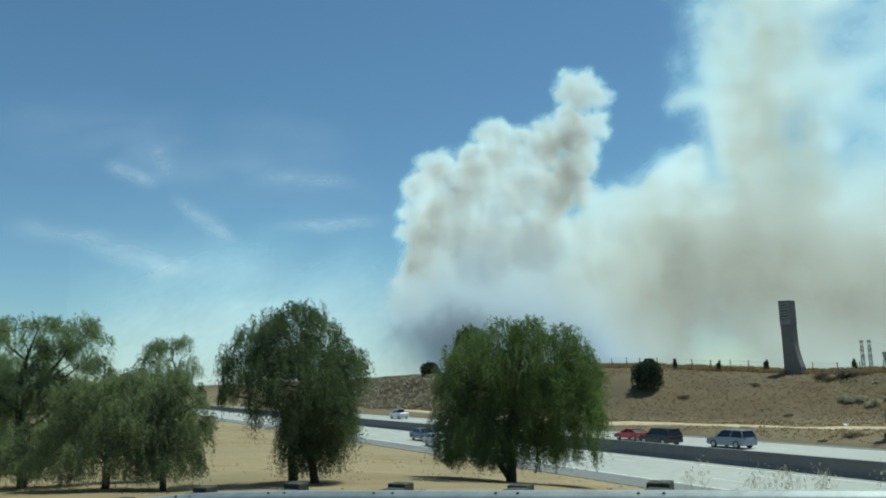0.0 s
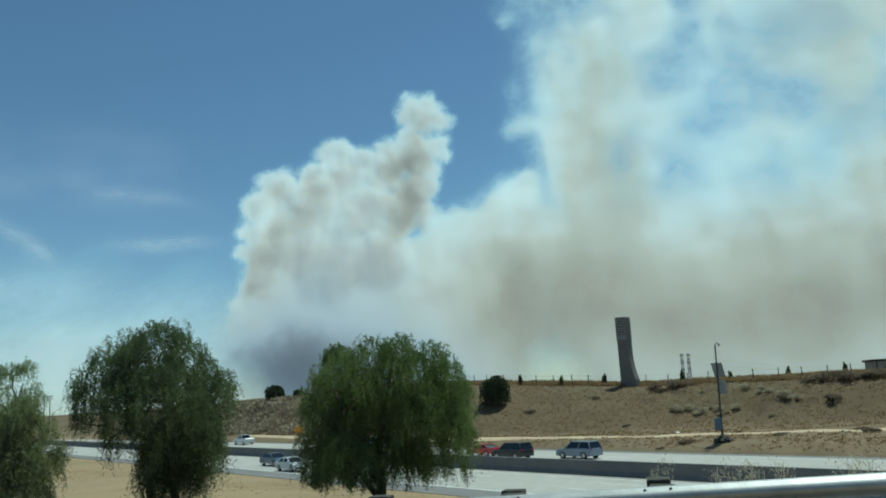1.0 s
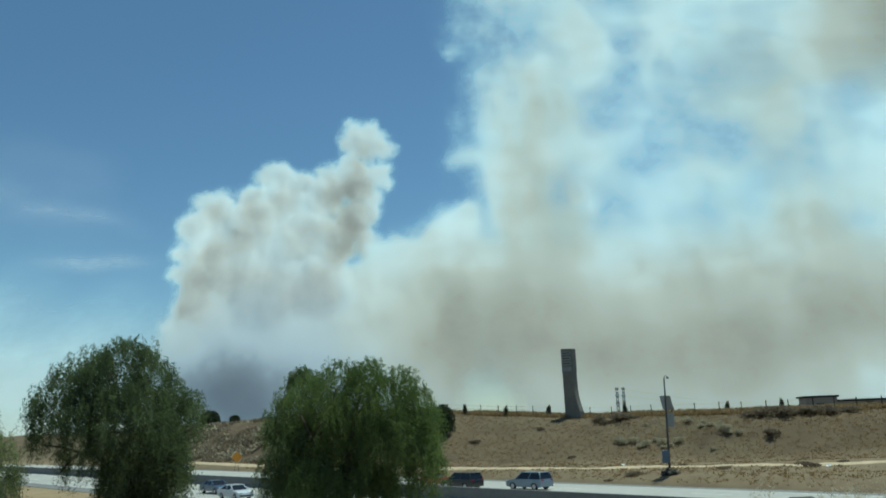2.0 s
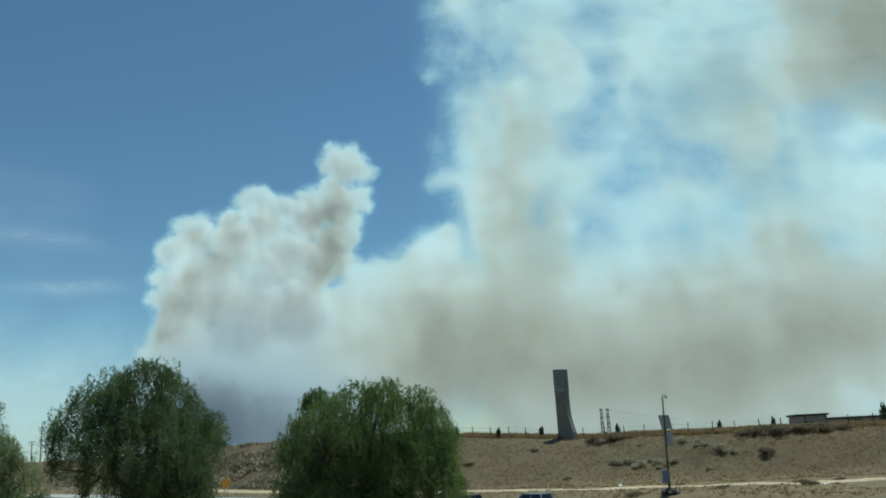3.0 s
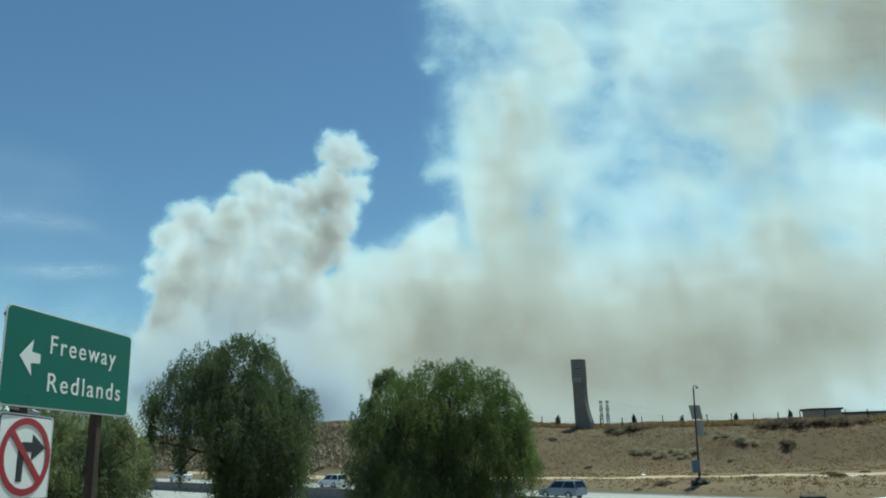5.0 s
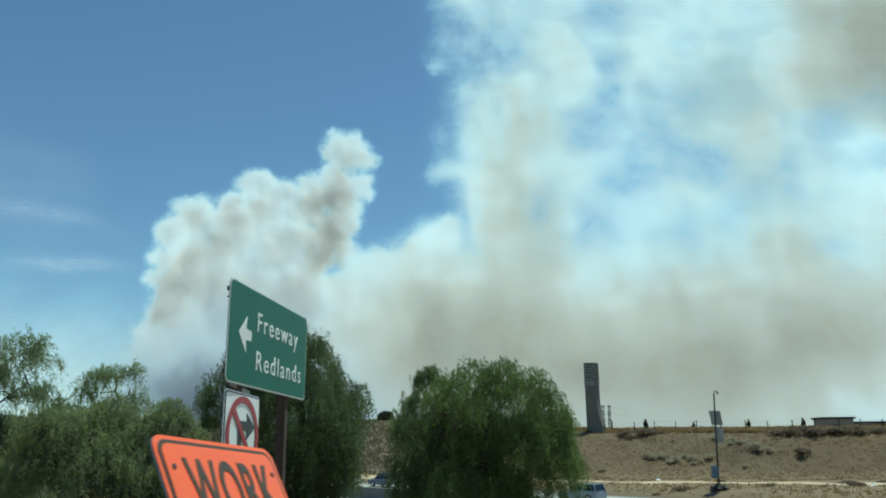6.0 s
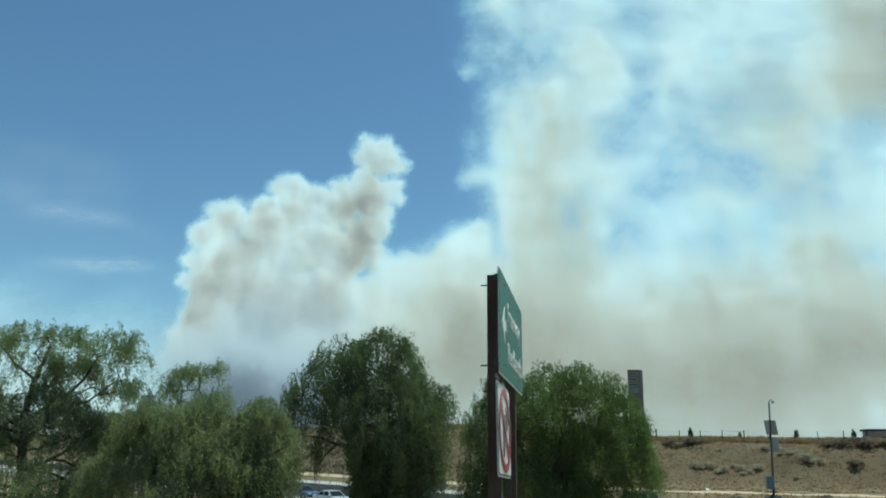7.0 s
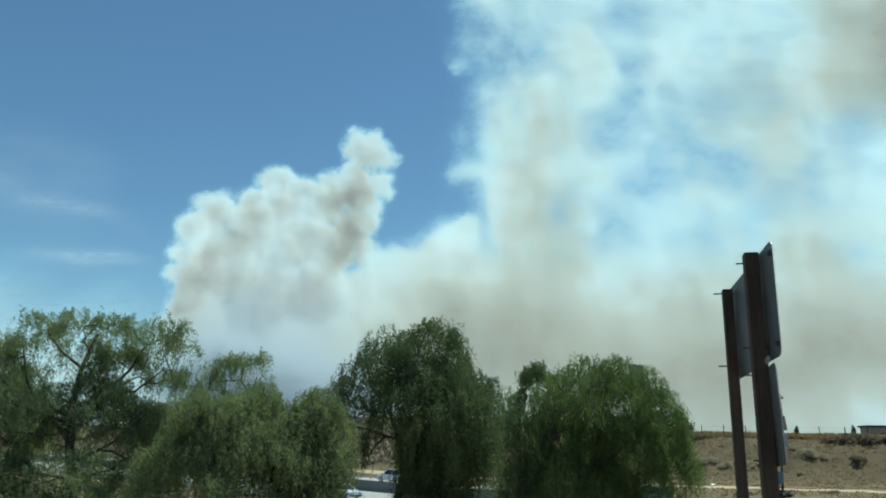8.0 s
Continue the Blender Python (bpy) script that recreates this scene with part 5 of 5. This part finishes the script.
# ---- things beside the ramp ----
def build_guard_rail():
    rail = thing("guard_rail", pose(0, 0, 0), "galvanised W-beam guard rail on dark timber posts", "guard rail")
    first, step = Vector((4.83, 6.93, 1.075)), Vector((-1.216, 0.143, -0.047))
    lo, hi = -8, 5
    def sag(k):
        return Vector((0, 0, -0.035 * max(0.0, k - 3) ** 2))      # the end runs down towards the ground

    way = step.normalized()
    face = Vector((way.y, -way.x, 0)).normalized()           # towards the road
    if face.y > 0:
        face = -face
    turn = math.degrees(math.atan2(step.y, step.x))
    # corrugated beam
    prof = [(0.0, 0.0), (0.018, 0.012), (0.05, 0.035), (0.083, 0.06), (0.083, 0.095), (0.05, 0.12), (0.012, 0.14), (0.012, 0.172), (0.05, 0.192), (0.083, 0.217), (0.083, 0.252), (0.05, 0.277), (0.018, 0.30), (0.0, 0.312)]
    bm = bmesh.new()
    rows = []
    for k in np.arange(lo - 0.5, hi + 0.51, 0.5):
        p = first + step * float(k) + sag(float(k)) + face * 0.15 - Vector((0, 0, 0.08 + 0.312))
        rows.append([bm.verts.new(p + face * o + Vector((0, 0, h))) for o, h in prof])
    for a, b in zip(rows, rows[1:]):
        for k in range(len(prof) - 1):
            bm.faces.new((a[k], a[k + 1], b[k + 1], b[k])).smooth = True
    bmesh.ops.recalc_face_normals(bm, faces=bm.faces)
    bmesh.ops.solidify(bm, geom=bm.faces[:], thickness=0.004)
    part("beam", bm, GALV, rail)
    rng = random.Random(3)
    for k in [-8, -6, -4, -2, *range(0, hi + 1)]:
        p = first + step * k + sag(k)
        post = part("post", box(0.19, 0.18, 1.5, (0, 0, -0.805), 0.012), TIMBER, rail)
        post.matrix_basis = pose(p.x - face.x * 0.14, p.y - face.y * 0.14, p.z + rng.uniform(-0.01, 0.02), rng.uniform(-1.5, 1.5), rng.uniform(-1.5, 1.5), turn)
        block = part("block", box(0.20, 0.18, 0.36, (0, 0, -0.245), 0.012), TIMBER, rail)
        q = p + face * 0.06
        block.matrix_basis = pose(q.x + 0.03, q.y, q.z - 0.012 + rng.uniform(-0.012, 0.006), 0, rng.uniform(-2, 2), turn)
        for s in (-0.1, 0.1):
            c = p + way * s + face * 0.17 + Vector((0, 0, -0.10))
            part("bolt", tube([c, c + face * 0.02], 0.013, 6), STEEL, rail)


def sign_frame(corner, along, down):
    """The pose of a sign: x along its face, z up it, y away from the reader, origin at the face's upper corner nearest the road."""
    e = Vector(along).normalized()
    up = -(Vector(down) - e * Vector(down).dot(e)).normalized()
    back = up.cross(e)
    m = Matrix((e, back, up)).transposed().to_4x4()
    m.translation = corner
    return m


def rounded(w, h, r, n=5, inset=0.0):
    """Outline of a rounded sheet hanging from z = 0."""
    pts = []
    for cx, cz, a0 in ((w - r, -r, 0), (r, -r, 90), (r, -h + r, 180), (w - r, -h + r, 270)):
        for k in range(n + 1):
            a = radians(a0 + 90 * k / n)
            pts.append((cx + (r - inset) * math.cos(a), cz + (r - inset) * math.sin(a)))
    return pts


def at_depth(bm, y):
    bmesh.ops.translate(bm, vec=(0, y, 0), verts=bm.verts)
    return bm


def ring(cx, cz, r0, r1, depth, n=48):
    bm = bmesh.new()
    rows = [[bm.verts.new((cx + r * math.cos(a), y, cz + r * math.sin(a))) for r, y in ((r0, depth), (r1, depth), (r1, depth + 0.004), (r0, depth + 0.004))] for a in np.linspace(0, 2 * math.pi, n, endpoint=False)]
    for k in range(n):
        a, b = rows[k], rows[(k + 1) % n]
        for e in range(4):
            bm.faces.new((a[e], a[(e + 1) % 4], b[(e + 1) % 4], b[e]))
    return bm


def build_signs():
    # destination sign on two timber posts
    m = sign_frame((-7.128, 6.972, 2.728), (0.0998, 0.9944, -0.0339), (0.0012, -0.0342, -0.9994))
    sign = thing("guide_sign", m, "green destination sign with white lettering on two timber posts", "sign")
    sheet = part("sheet", at_depth(slab(rounded(2.155, 0.914, 0.07), 0.004), 0.0), SHEET, sign, "bare aluminium sheet")
    part("border", at_depth(slab(rounded(2.151, 0.910, 0.07), 0.003), -0.005), SIGN_WHITE, sheet)
    part("face", at_depth(slab([(x * 0.985 + 0.0155, z * 0.966 - 0.0155) for x, z in rounded(2.151, 0.910, 0.06)], 0.003), -0.009), SIGN_GREEN, sheet)
    lettering("lettering", "Freeway", 0.18, 1.16, SIGN_WHITE, sign, (0.666, -0.0125, -0.38), 0.002, 1.22)
    lettering("lettering", "Redlands", 0.18, 1.30, SIGN_WHITE, sign, (0.666, -0.0125, -0.742), 0.002, 1.22)
    arrow = [(0.217, -0.447), (0.39, -0.285), (0.375, -0.395), (0.503, -0.405), (0.503, -0.49), (0.375, -0.5), (0.395, -0.612)]
    part("arrow", at_depth(slab([(1.041 * x, 1.01 * z) for x, z in arrow], 0.004), -0.0125), SIGN_WHITE, sign)
    for x in (0.415, 1.66):
        for z in (-0.09, -0.8):
            part("bolt", tube([(x, -0.02, z), (x, 0.20, z)], 0.007, 6), STEEL, sign)
    for z in (-0.1, -0.82):
        for x in (0.035, 2.09):
            part("rivet", box(0.035, 0.03, 0.04, (x, 0.018, z), 0.005), STEEL, sign)
    for x, top, wide in ((0.415, -0.005, 0.115), (1.66, -0.05, 0.095)):
        part("post", box(wide, wide, 4.6, (x, 0.022 + wide / 2, top - 2.3), 0.008), REDWOOD, sign, "red-brown square timber post")
    # turn prohibition on the nearer post
    m2 = sign_frame((-7.169, 7.033, 1.769), (0.1256, 0.9901, -0.0628), (0.0172, -0.0654, -0.9977))
    no = thing("prohibition_sign", m2, "square white turn prohibition sign with red ring", "sign")
    plate = part("plate", at_depth(slab(rounded(0.765, 0.768, 0.045), 0.004), -0.016), SHEET, no)
    part("edge", at_depth(slab(rounded(0.763, 0.766, 0.045), 0.003), -0.021), SIGN_WHITE, plate)
    part("border", at_depth(slab([(x * 0.965 + 0.013, z * 0.965 - 0.013) for x, z in rounded(0.763, 0.766, 0.045)], 0.003), -0.025), SIGN_BLACK, plate)
    part("face", at_depth(slab([(x * 0.935 + 0.025, z * 0.935 - 0.025) for x, z in rounded(0.763, 0.766, 0.04)], 0.003), -0.029), SIGN_WHITE, plate)
    stem = [(0.285, -0.60), (0.285, -0.31), (0.30, -0.265), (0.345, -0.25), (0.47, -0.25), (0.47, -0.175), (0.655, -0.292), (0.47, -0.41), (0.47, -0.335), (0.365, -0.335), (0.362, -0.60)]
    part("arrow", at_depth(slab(stem, 0.003), -0.0335), SIGN_BLACK, no)
    part("ring", ring(0.385, -0.378, 0.285, 0.345, -0.039), SIGN_RED, no)
    part("slash", at_depth(slab([(0.147, -0.185), (0.192, -0.14), (0.623, -0.571), (0.578, -0.616)], 0.003), -0.0385), SIGN_RED, no)
    for z in (-0.045, -0.72):
        part("bolt", tube([(0.38, -0.038, z), (0.38, 0.15, z)], 0.007, 6), STEEL, no)
    part("strap", box(0.42, 0.02, 0.035, (0.35, -0.005, 0.035), 0.004, turn=Euler((0, radians(6), 0)).to_matrix().to_4x4()), GALV, no)
    # leaning orange work sign
    down = (0.4476, -0.2173, -0.8674)
    m3 = sign_frame((-5.672, 1.868, 1.355), (0.2917, 0.9525, -0.088), down)
    work = thing("road_work_sign", m3, "orange road work sign leaning on a thin stand", "sign")
    sheet = part("sheet", at_depth(slab(rounded(0.49, 0.62, 0.035), 0.004), 0.0), ALU, work, "bare aluminium sheet")
    part("edge", at_depth(slab(rounded(0.488, 0.618, 0.035), 0.002), -0.0045), SIGN_ORANGE, sheet)
    part("border", at_depth(slab([(x * 0.955 + 0.011, z * 0.965 - 0.011) for x, z in rounded(0.488, 0.618, 0.035)], 0.001), -0.0063), SIGN_INK, sheet)
    part("face", at_depth(slab([(x * 0.915 + 0.021, z * 0.93 - 0.021) for x, z in rounded(0.488, 0.618, 0.03)], 0.001), -0.0081), SIGN_ORANGE, sheet)
    lettering("lettering", "WORK", 0.145, 0.35, SIGN_INK, work, (0.08, -0.0088, -0.2), 0.016, 1.12)
    for x in (0.045, 0.447):
        part("bolt", tube([(x, -0.011, -0.079), (x, 0.005, -0.079)], 0.007, 6), STEEL, work)
    inv = m3.inverted()
    for foot in ((-5.2, 1.3), (-5.0, 2.4), (-6.1, 1.9)):
        g = float(ramp_z(np.array([foot[0]]))[0]) + 0.03
        a = Vector((0.245, 0.02, -0.35))
        b = inv @ Vector((foot[0], foot[1], g))
        part("leg", tube([a, b], 0.012, 6), STEEL, work)
    # tall dry weeds by the rail
    nrng = np.random.default_rng(31)
    for k, (x, y) in enumerate(((5.6, 8.7), (5.82, 8.6), (5.97, 8.8), (6.15, 8.7), (6.8, 8.6), (4.95, 8.8), (7.0, 8.9))):
        weed = thing("weed", pose(x, y, ground_at(x, y)), "tall pale dried weed beside the guard rail", "weed", "dry weeds")
        bm = bmesh.new()
        high = 0.96 - ground_at(x, y)
        for _ in range(4):
            lean = Vector((nrng.normal() * 0.16, nrng.normal() * 0.1, 1))
            tip = lean * high * nrng.uniform(0.8, 1.0)
            tube([(0, 0, -0.05), tip * 0.5 + Vector((nrng.normal() * 0.03, 0, 0)), tip], [0.004, 0.003, 0.002], 4, bm)
        part("stalk", bm, WEED, weed)
        v, f = sprays([(nrng.normal() * 0.1, nrng.normal() * 0.07, high * nrng.uniform(0.8, 0.98), 0.05, 0.05, 0.09) for _ in range(4)], 20, 90 + k, (0.03, 0.1), 0.035, 4, 0.2, -1)
        tagged(part("seed_fluff", arrays("seed_fluff", v, f), WEED, weed), kind="stuff")


# ---- vehicles ----
def paint(name, colour, metal=0.3):
    m = Nodes(name)
    n = m.noise(3.0, 3)
    col = m.ramp(n, [(0.3, tuple(c * 0.92 for c in colour)), (0.7, tuple(min(1, c * 1.06) for c in colour))])
    node = m.node("ShaderNodeBsdfPrincipled", Roughness=0.3, Metallic=metal)
    m.put(node, "Base Color", col), m.put(node, "Coat Weight", 0.6)
    return m.surface(node.outputs[0])


SHAPES = {
    # lower body outline (x along, nose at +), then cabin outline, then wheel radius and axle places
    "coupe": (4.7, 1.86, [(-2.3, 0.3), (-2.33, 0.7), (-2.2, 0.95), (-1.3, 0.98), (0.6, 0.92), (1.7, 0.82), (2.25, 0.68), (2.33, 0.42), (2.25, 0.25)], [(-1.75, 0.93), (-0.85, 1.33), (0.1, 1.36), (0.95, 0.9)], 0.33, (-1.42, 1.45)),
    "sedan": (4.8, 1.83, [(-2.35, 0.3), (-2.4, 0.75), (-2.25, 1.0), (-1.4, 1.02), (0.8, 0.98), (1.8, 0.88), (2.3, 0.72), (2.4, 0.42), (2.3, 0.25)], [(-1.75, 0.98), (-1.0, 1.42), (0.25, 1.45), (1.05, 0.94)], 0.33, (-1.45, 1.45)),
    "suv": (4.9, 1.95, [(-2.4, 0.35), (-2.45, 0.9), (-2.38, 1.1), (-1.2, 1.12), (0.9, 1.1), (1.9, 1.02), (2.38, 0.85), (2.45, 0.5), (2.35, 0.32)], [(-2.33, 1.08), (-2.1, 1.72), (0.3, 1.76), (1.15, 1.05)], 0.38, (-1.45, 1.5)),
    "pickup": (5.6, 2.0, [(-2.75, 0.45), (-2.8, 1.12), (-2.7, 1.2), (-0.95, 1.2), (1.0, 1.18), (2.3, 1.12), (2.72, 0.95), (2.8, 0.55), (2.7, 0.4)], [(-0.9, 1.16), (-0.7, 1.82), (0.5, 1.86), (1.25, 1.12)], 0.4, (-1.75, 1.75)),
}


def vehicle(kind, d, s, forward, colour, label, size=1.0):
    """A parked-still vehicle on the freeway at distance d across it and s along it; forward: +1 runs with the heading, -1 against it."""
    _, wide, body, cabin, r, axles = SHAPES[kind]
    x, y = ALONG[0] * s + ACROSS[0] * d, ALONG[1] * s + ACROSS[1] * d
    turn = math.degrees(math.atan2(ALONG[1] * forward, ALONG[0] * forward))
    car = thing("car" if kind != "pickup" else "pickup_truck", pose(x, y, ROAD_Z, 0, 0, turn) @ Matrix.Diagonal((size, size, size, 1)), label, "car", "cars on the freeway")
    # lower body with cut wheel arches
    arch = []
    for ax in axles[::-1]:
        arch += [(ax + (r + 0.07) * math.cos(a), 0.28 + max(0.0, (r + 0.09) * math.sin(a))) for a in np.linspace(0, math.pi, 7)]
    shell = slab([(float(a), float(b)) for a, b in body + arch], wide, 0.0)
    bmesh.ops.bevel(shell, geom=[e for e in shell.edges if abs(e.verts[0].co.y - e.verts[1].co.y) < 1e-4], offset=0.09, segments=3, affect="EDGES", profile=0.6)
    part("body", shell, colour, car)
    # glazed cabin and roof
    bm = bmesh.new()
    low, high = cabin[0][1], max(cabin[1][1], cabin[2][1])
    rows = []
    for (cx, cz) in cabin:
        half = wide / 2 - 0.06 if cz < low + 0.1 else wide / 2 - 0.24
        rows.append((bm.verts.new((cx, -half, cz)), bm.verts.new((cx, half, cz))))
    for a, b in zip(rows, rows[1:]):
        bm.faces.new((a[0], b[0], b[1], a[1]))
    bm.faces.new([q[0] for q in rows][::-1]), bm.faces.new([q[1] for q in rows]), bm.faces.new((rows[0][0], rows[0][1], rows[-1][1], rows[-1][0]))
    bmesh.ops.bevel(bm, geom=bm.edges[:], offset=0.04, segments=2, affect="EDGES", profile=0.5)
    part("glazing", bm, GLASS, car, "dark tinted windows")
    (x1, z1), (x2, z2) = cabin[1], cabin[2]
    part("roof", box(x2 - x1 + 0.16, wide - 0.44, 0.07, ((x1 + x2) / 2, 0, (z1 + z2) / 2 + 0.0), 0.03), colour, car)
    for side in (-1, 1):
        h = wide / 2
        for (ax, az), (bx, bz) in ((cabin[0], cabin[1]), (cabin[3], cabin[2]), (((cabin[0][0] + cabin[3][0]) / 2 - 0.1, low), ((x1 + x2) / 2 - 0.1, high))):
            bm = tube([(ax, side * (h - 0.065), az), (bx, side * (h - 0.235), bz)], 0.05, 6)
            part("pillar", bm, colour, car)
        part("mirror", box(0.16, 0.2, 0.13, (cabin[3][0] - 0.25, side * (h + 0.06), low + 0.08), 0.04), colour, car)
        nose, tail = max(p[0] for p in body), min(p[0] for p in body)
        part("headlight", box(0.14, 0.34, 0.13, (nose - 0.07, side * (h - 0.3), 0.7 if kind in ("coupe", "sedan") else 0.85), 0.03), LAMP, car)
        part("tail_light", box(0.1, 0.3, 0.16, (tail + 0.06, side * (h - 0.28), 0.83 if kind in ("coupe", "sedan") else 1.0), 0.03), TAIL, car)
        for ax in axles:
            wheel = part("wheel", tube([(ax, side * (h - 0.24), r), (ax, side * (h - 0.22), r), (ax, side * (h - 0.04), r), (ax, side * (h - 0.02), r)], [r * 0.9, r, r, r * 0.9], 20), RUBBER, car)
            part("rim", tube([(ax, side * (h - 0.03), r), (ax, side * (h - 0.005), r)], [r * 0.66, r * 0.6], 14), CHROME, wheel)
    part("bumper", box(0.12, wide - 0.3, 0.16, (max(p[0] for p in body) - 0.04, 0, 0.42), 0.04), RUBBER, car)
    return car


def build_cars():
    red, dark, white = paint("red_paint", (0.42, 0.012, 0.02)), paint("black_paint", (0.018, 0.019, 0.022)), paint("white_paint", (0.66, 0.67, 0.68), 0.0)
    blue, silver, slate = paint("blue_grey_paint", (0.085, 0.12, 0.18)), paint("silver_blue_paint", (0.20, 0.25, 0.31)), paint("slate_blue_paint", (0.06, 0.09, 0.17))

    def place(x, y):
        return ACROSS[0] * x + ACROSS[1] * y, ALONG[0] * x + ALONG[1] * y

    for kind, x, y, way, colour, label in (
        ("coupe", -6.0, 85.6, 1, red, "bright red sports coupe in the lane beside the median"),
        ("suv", -2.6, 79.5, 1, dark, "black sport utility car beside the median"),
        ("sedan", -28.1, 84.3, -1, blue, "blue-grey sedan with its headlights towards the ramp"),
        ("pickup", -52.7, 134.2, 1, white, "white pickup truck beyond the median"),
        ("suv", 3.7, 76.9, 1, silver, "silver-blue sport utility car beyond the median"),
        ("suv", -22.3, 104.4, 1, white, "white sport utility car with dark windows beyond the median"),
        ("suv", -16.9, 100.6, 1, slate, "slate-blue compact utility car beyond the median"),
        ("sedan", -23.4, 76.5, -1, white, "white sedan on the carriageway nearer the ramp"),
    ):
        d, s = place(x, y)
        vehicle(kind, d, s, way, colour, label, 0.84 if kind == "coupe" else 0.88)


build_ground()
build_freeway()
build_smoke()
build_cirrus()
build_far_side()
build_cars()
build_guard_rail()
build_signs()
build_trees()
build_scrub()
